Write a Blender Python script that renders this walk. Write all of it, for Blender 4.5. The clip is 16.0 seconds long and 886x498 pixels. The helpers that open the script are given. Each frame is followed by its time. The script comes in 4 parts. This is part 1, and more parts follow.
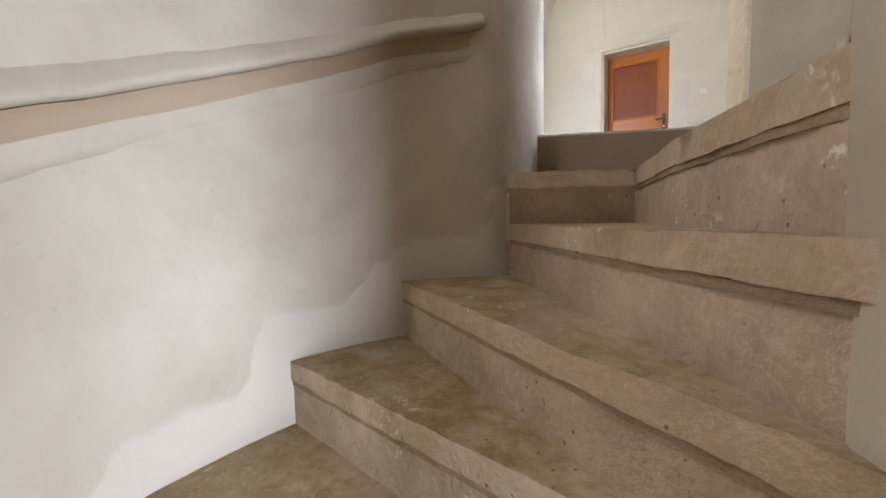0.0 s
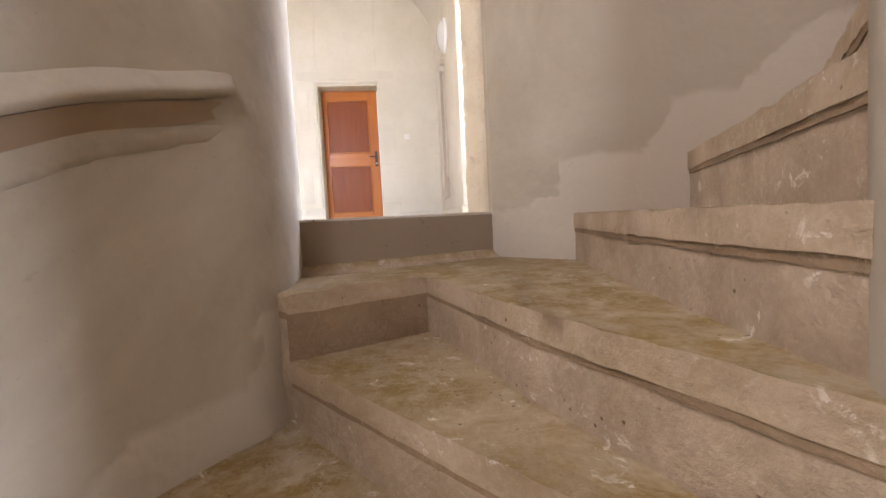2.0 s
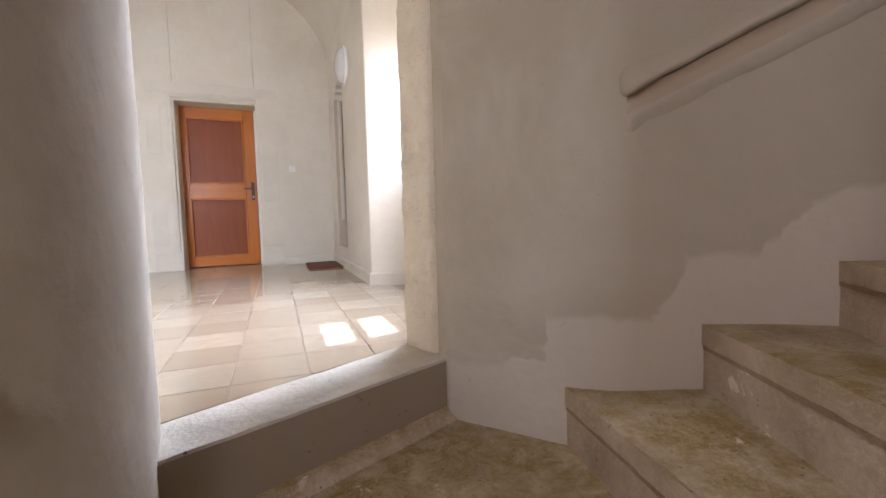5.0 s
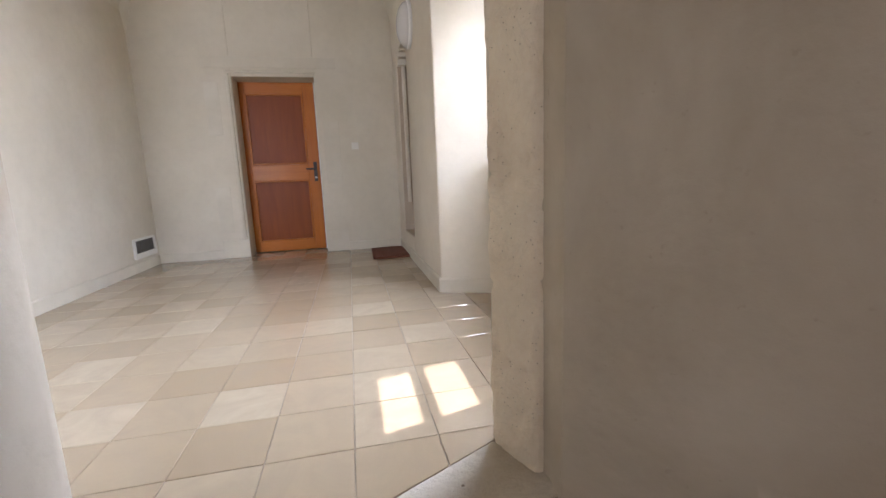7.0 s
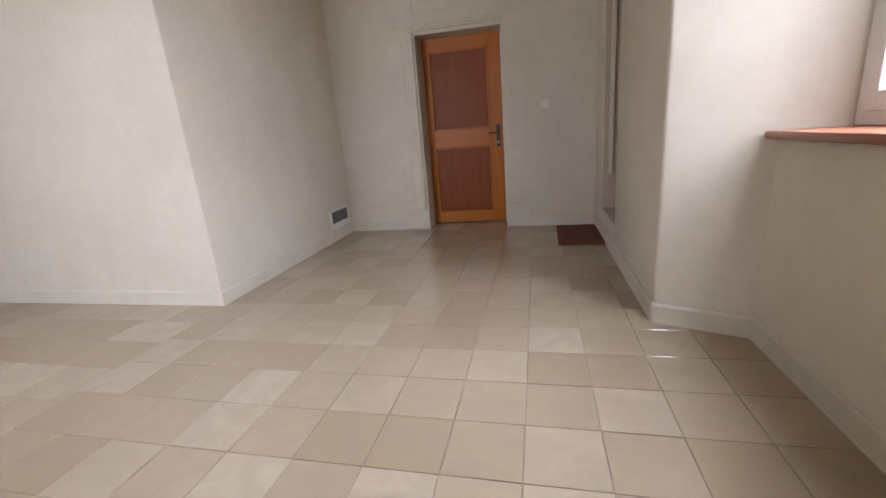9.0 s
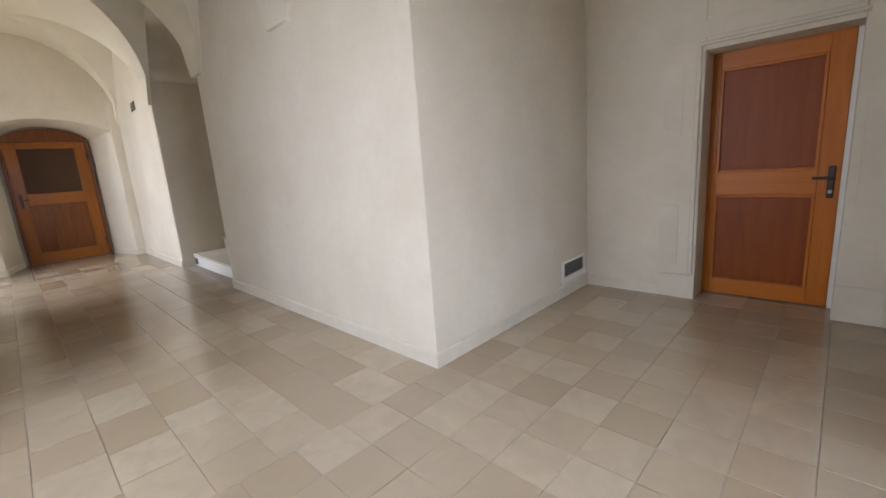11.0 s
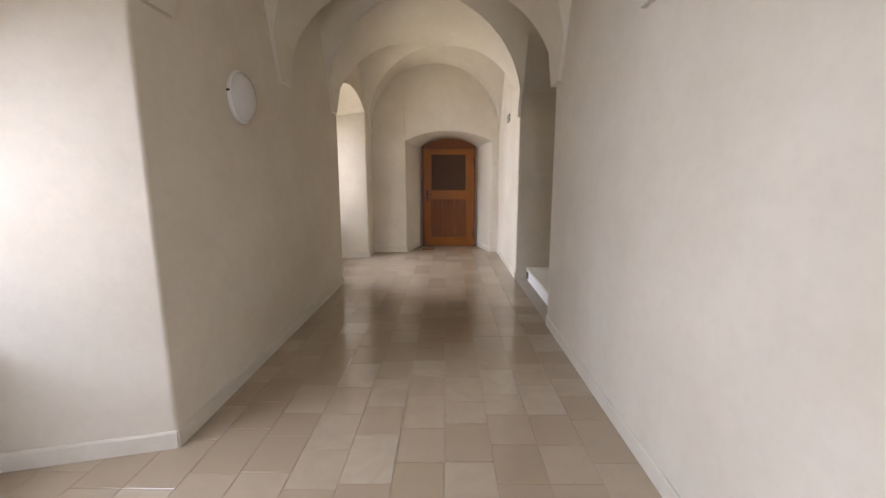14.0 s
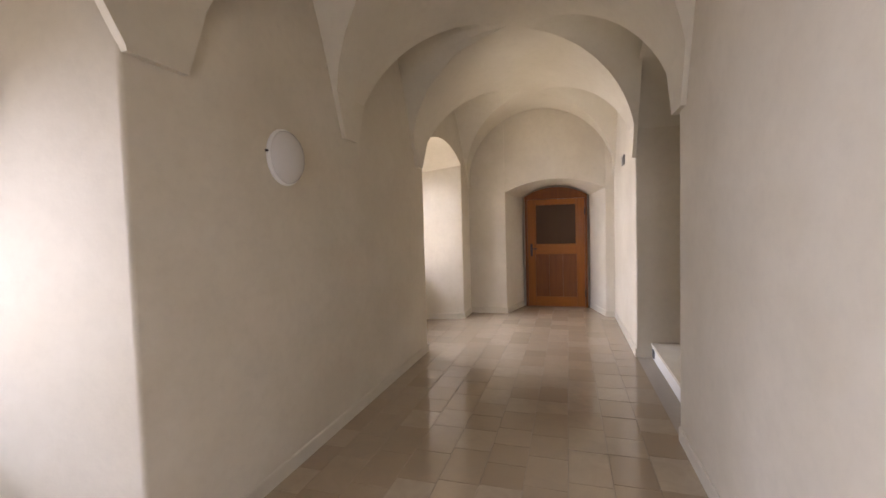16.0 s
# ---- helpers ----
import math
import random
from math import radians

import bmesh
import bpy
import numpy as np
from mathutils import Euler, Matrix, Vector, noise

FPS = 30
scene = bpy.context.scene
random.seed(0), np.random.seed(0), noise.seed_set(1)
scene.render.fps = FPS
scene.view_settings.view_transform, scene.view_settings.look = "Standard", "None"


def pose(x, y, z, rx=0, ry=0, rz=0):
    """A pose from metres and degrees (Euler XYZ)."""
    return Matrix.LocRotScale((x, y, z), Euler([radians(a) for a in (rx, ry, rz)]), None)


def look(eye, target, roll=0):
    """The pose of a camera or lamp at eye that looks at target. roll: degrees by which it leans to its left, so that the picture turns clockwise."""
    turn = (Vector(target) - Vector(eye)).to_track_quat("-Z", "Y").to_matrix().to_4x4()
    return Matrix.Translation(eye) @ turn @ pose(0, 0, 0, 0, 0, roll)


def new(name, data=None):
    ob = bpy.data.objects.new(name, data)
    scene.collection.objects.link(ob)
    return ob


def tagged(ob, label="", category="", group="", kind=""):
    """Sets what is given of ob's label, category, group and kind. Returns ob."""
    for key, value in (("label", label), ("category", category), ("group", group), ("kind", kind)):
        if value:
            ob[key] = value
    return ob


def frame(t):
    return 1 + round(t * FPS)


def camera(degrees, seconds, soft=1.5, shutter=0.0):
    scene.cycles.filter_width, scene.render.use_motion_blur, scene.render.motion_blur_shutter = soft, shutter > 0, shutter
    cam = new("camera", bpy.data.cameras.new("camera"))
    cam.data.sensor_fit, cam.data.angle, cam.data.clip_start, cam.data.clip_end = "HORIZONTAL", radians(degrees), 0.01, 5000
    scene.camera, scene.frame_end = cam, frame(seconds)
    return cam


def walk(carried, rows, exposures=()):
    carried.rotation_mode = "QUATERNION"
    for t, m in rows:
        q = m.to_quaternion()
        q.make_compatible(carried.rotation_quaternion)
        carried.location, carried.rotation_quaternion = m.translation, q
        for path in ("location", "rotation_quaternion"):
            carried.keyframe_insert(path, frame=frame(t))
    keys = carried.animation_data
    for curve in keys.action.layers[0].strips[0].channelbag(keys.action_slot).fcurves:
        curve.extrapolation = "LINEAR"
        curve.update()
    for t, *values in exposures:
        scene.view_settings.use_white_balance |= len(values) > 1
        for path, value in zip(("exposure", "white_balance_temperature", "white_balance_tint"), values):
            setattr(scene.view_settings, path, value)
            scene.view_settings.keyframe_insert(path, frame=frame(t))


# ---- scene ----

cam = camera(93.7, 16.0)
PATH = [
    (0, (2.477, -4.441, -0.409), (1.357, -2.79, -0.551), -1.0),
    (0.5, (2.383, -4.367, -0.363), (1.587, -2.536, -0.477), -1.3),
    (1, (2.304, -4.276, -0.221), (1.831, -2.337, -0.339), -2.1),
    (1.5, (2.222, -4.187, -0.194), (2.082, -2.196, -0.311), -2.8),
    (2, (2.123, -4.149, -0.023), (2.291, -2.162, -0.168), -2.8),
    (2.5, (2.081, -4.031, 0.023), (2.494, -2.08, -0.125), -2.4),
    (3, (2.045, -3.901, 0.139), (2.57, -1.98, -0.046), -1.9),
    (3.5, (2.029, -3.816, 0.169), (2.69, -1.933, 0.034), -1.4),
    (4, (1.971, -3.747, 0.333), (2.722, -1.898, 0.203), -1.4),
    (6.5, (2.033, -3.058, 0.681), (2.583, -1.152, 0.425), -2.0),
    (7, (2.103, -2.924, 0.785), (2.519, -0.996, 0.458), -2.3),
    (7.5, (2.131, -2.834, 0.835), (2.426, -0.892, 0.457), -2.5),
    (8, (2.116, -2.593, 0.924), (2.203, -0.643, 0.487), -3.2),
    (8.5, (2.114, -2.492, 0.997), (1.969, -0.562, 0.495), -3.8),
    (9, (2.12, -2.256, 1.021), (1.67, -0.383, 0.485), -4.7),
    (9.5, (2.064, -2.12, 1.143), (1.337, -0.337, 0.603), -5.0),
    (10, (1.945, -1.973, 1.14), (0.971, -0.3, 0.638), -5.1),
    (12.5, (1.434, -1.426, 1.522), (-0.363, -0.614, 1.189), -1.4),
    (13, (1.206, -1.329, 1.517), (-0.692, -0.803, 1.169), -0.9),
    (13.5, (0.964, -1.124, 1.515), (-0.993, -0.902, 1.171), -0.6),
    (14, (0.762, -1.045, 1.51), (-1.21, -1.065, 1.178), -0.1),
    (14.5, (0.442, -1.061, 1.516), (-1.522, -1.297, 1.222), 0.3),
    (15, (0.232, -1.05, 1.54), (-1.721, -1.402, 1.296), 0.3),
    (15.5, (0.095, -0.916, 1.554), (-1.84, -1.398, 1.396), -0.5),
    (16, (-0.054, -0.773, 1.594), (-1.967, -1.351, 1.505), -1.6),
]
EXPOSURES = [
    (0.0, 1.9, 6150, 17), (0.5, 1.83, 6550, 21), (1.0, 1.85, 6550, 22), (2.0, 2.33, 6450, 24), (3.0, 2.25, 6300, 24), (4.0, 2.05, 6100, 25), (6.5, 1.15, 6300, 22), (7.5, 0.95, 6400, 22), (9.0, 0.6, 6500, 25), (10.0, 0.53, 6450, 24),
    (12.5, 0.88, 6300, 18), (13.5, 0.7, 6400, 23), (14.5, 0.56, 6550, 26), (16.0, 0.64, 6700, 29),
]
walk(cam, [(t, look(eye, target, roll)) for t, eye, target, roll in PATH], EXPOSURES)

# ---------------------------------------------------------------- light
world = bpy.data.worlds.new("sky")
scene.world = world
world.use_nodes = True
wn = world.node_tree.nodes
sky = wn.new("ShaderNodeTexSky")
sky.sky_type = "NISHITA"
sky.sun_disc = False
sky.sun_elevation = radians(60)
sky.sun_rotation = radians(80)
world.node_tree.links.new(sky.outputs[0], wn["Background"].inputs[0])
wn["Background"].inputs[1].default_value = 0.08

sun = new("sun", bpy.data.lights.new("sun", "SUN"))
sun.data.energy = 5.0
sun.data.angle = radians(0.5)
sun.data.color = (1.0, 0.97, 0.91)
sun.matrix_world = look((20.0, -1.0 + 0.25 * 16.7, 31.0), (3.3, -1.0, 31.0 - 16.7 * 1.887))


SKY, GROUND = (0.68, 0.825, 1.0), (1.0, 0.965, 0.74)


def window_light(name, eye, target, width, height, watts, colour=SKY, spread=180):
    """The daylight in a window's opening."""
    ob = new(name, bpy.data.lights.new(name, "AREA"))
    ob.data.shape, ob.data.size, ob.data.size_y = "RECTANGLE", width, height
    ob.data.energy, ob.data.color, ob.data.spread = watts, colour, radians(spread)
    ob.matrix_world = look(eye, target)
    return ob


# each window gives cool light down from the sky and warm light up from the sunlit garden
window_light("sky_light_east", (3.52, -0.92, 1.60), (0.9, -0.92, -0.9), 0.95, 1.05, 64, SKY, 140)
window_light("garden_light_east", (3.50, -0.92, 1.30), (0, -0.92, 3.4), 0.95, 0.6, 7, GROUND, 140)
window_light("sky_light_south", (-0.32, -3.55, 1.70), (-0.32, 0, -0.3), 1.4, 1.6, 40, SKY, 140)
window_light("garden_light_south", (-0.32, -3.54, 1.30), (-0.32, 0, 3.0), 1.4, 1.0, 7, GROUND, 140)
window_light("sky_light_south_far", (-6.22, -3.86, 1.95), (-6.22, 0, -0.4), 1.3, 1.5, 44, SKY, 120)
window_light("garden_light_south_far", (-6.22, -3.84, 1.40), (-6.22, 0, 3.4), 1.3, 1.0, 21, GROUND, 140)
window_light("sky_light_stair", (4.36, -4.60, -0.75), (1.4, -4.2, -0.15), 0.75, 1.0, 27, (0.76, 0.88, 1.0), 150)
# unseen source, added to brighten the upper flight
window_light("added_light_stair_upper", (1.22, -4.61, 1.60), (3.0, -3.5, 0.2), 0.75, 1.0, 12.5, (0.97, 0.98, 1.0))

# ---------------------------------------------------------------- materials


class Nodes:
    """A small wrapper round one material's node tree."""

    def __init__(self, name, roughness=0.6, metallic=0.0):
        self.mat = bpy.data.materials.new(name)
        self.mat.use_nodes = True
        self.tree = self.mat.node_tree
        self.bsdf = self.tree.nodes["Principled BSDF"]
        self.bsdf.inputs["Roughness"].default_value = roughness
        self.bsdf.inputs["Metallic"].default_value = metallic

    def add(self, kind, **values):
        node = self.tree.nodes.new(kind)
        for key, value in values.items():
            node.inputs[key.replace("_", " ")].default_value = value
        return node

    def link(self, a, b):
        self.tree.links.new(a, b)

    def place(self, scale=(1, 1, 1), source="Object"):
        tex = self.add("ShaderNodeTexCoord")
        mapping = self.add("ShaderNodeMapping")
        mapping.inputs["Scale"].default_value = scale
        self.link(tex.outputs[source], mapping.inputs["Vector"])
        return mapping.outputs[0]

    def world_place(self, scale=(1, 1, 1)):
        geo = self.add("ShaderNodeNewGeometry")
        mapping = self.add("ShaderNodeMapping")
        mapping.inputs["Scale"].default_value = scale
        self.link(geo.outputs["Position"], mapping.inputs["Vector"])
        return mapping.outputs[0]

    def noise(self, vector, scale, detail=4.0, rough=0.55, distortion=0.0):
        node = self.add("ShaderNodeTexNoise", Scale=scale, Detail=detail, Roughness=rough, Distortion=distortion)
        self.link(vector, node.inputs["Vector"])
        return node.outputs["Fac"]

    def ramp(self, fac, stops):
        node = self.add("ShaderNodeValToRGB")
        ramp = node.color_ramp
        while len(ramp.elements) < len(stops):
            ramp.elements.new(0.5)
        for element, (at, colour) in zip(ramp.elements, stops):
            element.position = at
            element.color = (*colour, 1) if not isinstance(colour, float) else (colour, colour, colour, 1)
        self.link(fac, node.inputs["Fac"])
        return node.outputs["Color"]

    def math(self, op, a, b=None, clamp=False):
        node = self.add("ShaderNodeMath")
        node.operation, node.use_clamp = op, clamp
        for socket, value in zip(node.inputs, (a, b)):
            if value is None:
                continue
            if isinstance(value, (int, float)):
                socket.default_value = value
            else:
                self.link(value, socket)
        return node.outputs[0]

    def mix(self, fac, a, b, blend="MIX"):
        node = self.add("ShaderNodeMix")
        node.data_type, node.blend_type = "RGBA", blend
        for socket, value in ((node.inputs[0], fac), (node.inputs[6], a), (node.inputs[7], b)):
            if isinstance(value, (int, float)):
                socket.default_value = value
            elif isinstance(value, tuple):
                socket.default_value = (*value, 1)
            else:
                self.link(value, socket)
        return node.outputs[2]

    def colour(self, socket):
        if isinstance(socket, tuple):
            self.bsdf.inputs["Base Color"].default_value = (*socket, 1)
        else:
            self.link(socket, self.bsdf.inputs["Base Color"])

    def rough(self, socket):
        self.link(socket, self.bsdf.inputs["Roughness"])

    def bump(self, height, strength=0.3, distance=0.01, chain=None):
        node = self.add("ShaderNodeBump", Strength=strength, Distance=distance)
        self.link(height, node.inputs["Height"])
        if chain is not None:
            self.link(chain, node.inputs["Normal"])
        self.link(node.outputs[0], self.bsdf.inputs["Normal"])
        return node.outputs[0]


def plaster(name, light, dark, blotch=1.3, grain=60.0):
    n = Nodes(name, 0.85)
    p = n.world_place()
    big = n.noise(p, blotch, 5, 0.6)
    fine = n.noise(p, 14.0, 6, 0.65)
    c = n.mix(n.ramp(big, [(0.35, 0.0), (0.7, 1.0)]), dark, light)
    c = n.mix(n.math("MULTIPLY", n.ramp(fine, [(0.45, 0.0), (0.75, 1.0)]), 0.2), c, tuple(v * 0.80 for v in dark))
    n.colour(c)
    b = n.bump(n.noise(p, 3.2, 4, 0.5), 0.25, 0.03)
    n.bump(n.noise(p, grain, 3, 0.6), 0.12, 0.004, b)
    return n.mat


M_PLASTER = plaster("lime_plaster", (0.65, 0.58, 0.465), (0.575, 0.505, 0.39))
M_VAULT = plaster("vault_plaster", (0.64, 0.58, 0.47), (0.595, 0.532, 0.415))
M_BASE = plaster("skirting_plaster", (0.625, 0.56, 0.45), (0.565, 0.50, 0.39), 2.5)
M_OUTSIDE = plaster("outside_render", (0.55, 0.52, 0.46), (0.48, 0.45, 0.40))

STAIR_C = (2.74, -3.84)


def stair_plaster():
    """Old grey-beige plaster with lighter repairs that follow the steps in a wavy band; its east side is coloured
    darker for shade.
    """
    n = Nodes("stair_plaster", 0.9)
    p = n.world_place()
    sep = n.add("ShaderNodeSeparateXYZ")
    n.link(p, sep.inputs[0])
    dx = n.math("SUBTRACT", sep.outputs[0], STAIR_C[0])
    dy = n.math("SUBTRACT", sep.outputs[1], STAIR_C[1])
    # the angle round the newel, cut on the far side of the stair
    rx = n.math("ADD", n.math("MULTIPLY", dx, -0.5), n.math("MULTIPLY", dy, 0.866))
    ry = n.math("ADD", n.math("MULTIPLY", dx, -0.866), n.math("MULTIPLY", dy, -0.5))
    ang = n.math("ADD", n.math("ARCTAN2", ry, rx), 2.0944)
    # mask that puts the shade past the doorway's corner into the east wall's colour
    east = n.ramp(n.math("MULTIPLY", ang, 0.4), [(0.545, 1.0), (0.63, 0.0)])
    wob = n.math("SUBTRACT", n.noise(p, 3.4, 3, 0.5, 0.5), 0.5)
    wob2 = n.math("SUBTRACT", n.noise(p, 9.0, 2, 0.5), 0.5)

    def stepped(start, turn, z0, rise, lead):
        """Height of the treads at this side of the newel, with softened risers."""
        i = n.math("ADD", n.math("MULTIPLY", n.math("SUBTRACT", radians(start), ang), 1 / radians(turn)), lead)
        i = n.math("ADD", i, n.math("MULTIPLY", wob, 1.1))
        soft = n.ramp(n.math("FRACT", i), [(0.0, 0.0), (0.34, 1.0)])
        level = n.math("SUBTRACT", n.math("ADD", n.math("FLOOR", i), soft), 1.0)
        return n.math("ADD", n.math("MULTIPLY", level, rise), z0)

    west_z = stepped(172, 18, -0.85 + 0.16, 0.209, 0.34)
    east_z = stepped(68.8, 17, 0.182 + 0.22, 0.2, 0.40)
    low = n.math("LESS_THAN", ang, 1.95)
    level = n.math("ADD", n.math("MULTIPLY", east_z, low), n.math("MULTIPLY", west_z, n.math("SUBTRACT", 1.0, low)))
    h = n.math("SUBTRACT", sep.outputs[2], level)
    h = n.math("ADD", h, n.math("MULTIPLY", wob2, 0.07))
    h = n.math("ADD", h, 0.285)
    band = n.ramp(h, [(0.27, 1.0), (0.30, 0.0)])
    stain = n.noise(p, 1.1, 6, 0.62, 0.4)
    old = n.mix(n.ramp(stain, [(0.36, 0.0), (0.66, 1.0)]), (0.375, 0.31, 0.225), (0.51, 0.445, 0.35))
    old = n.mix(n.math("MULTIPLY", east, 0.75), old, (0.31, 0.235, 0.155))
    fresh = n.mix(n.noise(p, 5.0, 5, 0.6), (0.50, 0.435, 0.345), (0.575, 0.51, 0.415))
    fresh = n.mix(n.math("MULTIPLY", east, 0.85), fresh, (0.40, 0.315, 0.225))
    c = n.mix(band, old, fresh)
    spots = n.ramp(n.noise(p, 38.0, 3, 0.6), [(0.67, 0.0), (0.75, 1.0)])
    c = n.mix(n.math("MULTIPLY", spots, 0.3), c, (0.28, 0.22, 0.16))
    n.colour(c)
    b = n.bump(n.noise(p, 2.6, 4, 0.55), 0.45, 0.05)
    b = n.bump(band, 0.18, 0.006, b)
    n.bump(n.noise(p, 45.0, 4, 0.65), 0.22, 0.005, b)
    return n.mat


M_STAIRWALL = stair_plaster()


def limestone(name, pale, brown, ochre, ochre_amount, chips=0.5, face=None, pitting=(21.0, 0.53)):
    """Worn shelly limestone: clouds of tone, ochre dirt, pale chips, dark pits and fine grain."""
    n = Nodes(name, 0.78)
    p = n.world_place()
    big = n.noise(p, 2.4, 6, 0.65, 0.5)
    mid = n.noise(p, 9.0, 7, 0.72, 0.4)
    fine = n.noise(p, 75.0, 4, 0.7)
    c = n.mix(n.ramp(big, [(0.34, 0.0), (0.64, 1.0)]), brown, pale)
    geo = n.add("ShaderNodeNewGeometry")
    up = n.add("ShaderNodeSeparateXYZ")
    n.link(geo.outputs["Normal"], up.inputs[0])
    edge = n.math("ADD", up.outputs[2], n.math("MULTIPLY", n.math("SUBTRACT", mid, 0.5), 0.8))
    worn = n.ramp(edge, [(0.6, 0.0), (0.9, 1.0)])
    flat = n.math("ADD", n.math("MULTIPLY", worn, 0.75), 0.25)
    if face:
        # the cut front keeps the stone's own colour, the walked top is stained
        c = n.mix(worn, n.mix(n.ramp(big, [(0.34, 0.0), (0.64, 1.0)]), face[1], face[0]), c)
    dirt = n.math("MULTIPLY", n.ramp(mid, [(0.40, 0.0), (0.58, 1.0)]), n.ramp(n.noise(p, 2.1, 4, 0.6, 0.8), [(0.36, 0.25), (0.56, 1.0)]))
    c = n.mix(n.math("MULTIPLY", n.math("MULTIPLY", dirt, flat), ochre_amount), c, ochre)
    c = n.mix(n.math("MULTIPLY", n.ramp(fine, [(0.45, 0.0), (0.7, 1.0)]), 0.15), c, tuple(min(v * 1.4, 0.8) for v in pale))
    chip = n.math("MULTIPLY", n.ramp(n.noise(p, 17.0, 5, 0.7, 0.6), [(0.60, 0.0), (0.66, 1.0)]), n.ramp(n.noise(p, 3.6, 3), [(0.48, 0.0), (0.58, 1.0)]))
    c = n.mix(n.math("MULTIPLY", chip, chips), c, (0.70, 0.62, 0.51))
    vein = n.math("MULTIPLY", n.ramp(n.noise(p, 11.0, 5, 0.65, 2.2), [(0.47, 0.0), (0.50, 1.0), (0.53, 0.0)]), n.ramp(n.noise(p, 2.9, 3), [(0.44, 0.0), (0.58, 1.0)]))
    c = n.mix(n.math("MULTIPLY", vein, chips * 0.4), c, (0.62, 0.52, 0.39))
    crack = n.ramp(n.noise(p, 4.5, 6, 0.7, 1.5), [(0.485, 0.0), (0.5, 1.0), (0.515, 0.0)])
    c = n.mix(n.math("MULTIPLY", crack, 0.14), c, tuple(v * 0.5 for v in brown))
    pits = n.add("ShaderNodeTexVoronoi", Scale=pitting[0])
    n.link(p, pits.inputs["Vector"])
    pit = n.ramp(pits.outputs["Distance"], [(0.05, 1.0), (0.14, 0.0)])
    some = n.ramp(n.noise(p, 5.0, 2), [(pitting[1], 0.0), (pitting[1] + 0.05, 1.0)])
    pit = n.math("MULTIPLY", pit, some)
    c = n.mix(n.math("MULTIPLY", pit, 0.8), c, (0.10, 0.06, 0.035))
    n.colour(c)
    b = n.bump(n.noise(p, 6.0, 6, 0.65), 0.7, 0.03)
    b = n.bump(mid, 0.5, 0.016, b)
    b = n.bump(fine, 0.2, 0.004, b)
    n.bump(n.math("SUBTRACT", 1.0, pit), 0.5, 0.008, b)
    return n.mat


M_RISER = limestone("step_limestone", (0.51, 0.395, 0.28), (0.33, 0.24, 0.155), (0.17, 0.11, 0.06), 1.0, 0.9, None, (30.0, 0.49))
M_TREAD = limestone("worn_tread_limestone", (0.47, 0.37, 0.235), (0.32, 0.235, 0.135), (0.25, 0.155, 0.036), 0.95, 0.9, ((0.52, 0.40, 0.285), (0.34, 0.245, 0.155)), (30.0, 0.49))
M_BROWN = limestone("brown_limestone", (0.34, 0.24, 0.145), (0.21, 0.13, 0.07), (0.13, 0.08, 0.04), 0.9, 0.3)
M_THRESH = limestone("threshold_limestone", (0.60, 0.54, 0.45), (0.50, 0.43, 0.34), (0.46, 0.38, 0.27), 0.3, 0.2)
M_JAMB = limestone("jamb_limestone", (0.75, 0.65, 0.50), (0.66, 0.55, 0.41), (0.50, 0.40, 0.28), 0.35, 0.25, None, (62.0, 0.46))


def riser_paint():
    n = Nodes("riser_cement", 0.8)
    p = n.world_place()
    c = n.mix(n.noise(p, 4.0, 5, 0.6), (0.27, 0.20, 0.135), (0.34, 0.265, 0.185))
    spots = n.ramp(n.noise(p, 16.0, 3), [(0.66, 0.0), (0.72, 1.0)])
    n.colour(n.mix(n.math("MULTIPLY", spots, 0.6), c, (0.12, 0.09, 0.06)))
    n.bump(n.noise(p, 40.0, 4), 0.2, 0.004)
    return n.mat


M_CEMENT = riser_paint()


def tile_stone():
    """Polished cream limestone; each tile has its own tone."""
    n = Nodes("floor_tile_limestone", 0.2)
    p = n.world_place()
    info = n.add("ShaderNodeObjectInfo")
    geo = n.add("ShaderNodeNewGeometry")
    r = n.math("FRACT", n.math("ADD", info.outputs["Random"], geo.outputs["Random Per Island"]))
    tone = n.ramp(r, [(0.0, (0.338, 0.248, 0.155)), (0.25, (0.362, 0.271, 0.175)), (0.5, (0.387, 0.294, 0.193)), (0.7, (0.410, 0.318, 0.214)), (0.86, (0.423, 0.331, 0.226)), (0.94, (0.448, 0.357, 0.249))])
    off = n.add("ShaderNodeVectorMath")
    off.operation = "MULTIPLY_ADD"
    n.link(p, off.inputs[0])
    off.inputs[1].default_value = (1, 1, 1)
    comb = n.add("ShaderNodeCombineXYZ")
    n.link(n.math("MULTIPLY", r, 37.0), comb.inputs[2])
    n.link(comb.outputs[0], off.inputs[2])
    q = off.outputs[0]
    cloud = n.noise(q, 5.0, 6, 0.65, 1.2)
    c = n.mix(n.math("MULTIPLY", n.ramp(cloud, [(0.35, 0.0), (0.7, 1.0)]), 0.55), tone, (0.315, 0.245, 0.172))
    n.colour(c)
    n.rough(n.ramp(n.noise(p, 6.0, 5, 0.6), [(0.3, 0.05), (0.75, 0.13)]))
    n.bsdf.inputs["Specular IOR Level"].default_value = 0.95
    n.bump(n.noise(p, 9.0, 3), 0.03, 0.004)
    return n.mat


M_TILE = tile_stone()


def plain(name, a, b, rough=0.5, scale=20.0, metallic=0.0, bump=0.1):
    n = Nodes(name, rough, metallic)
    p = n.place()
    n.colour(n.mix(n.noise(p, scale, 4), a, b))
    n.bump(n.noise(p, scale * 3, 3), bump, 0.003)
    return n.mat


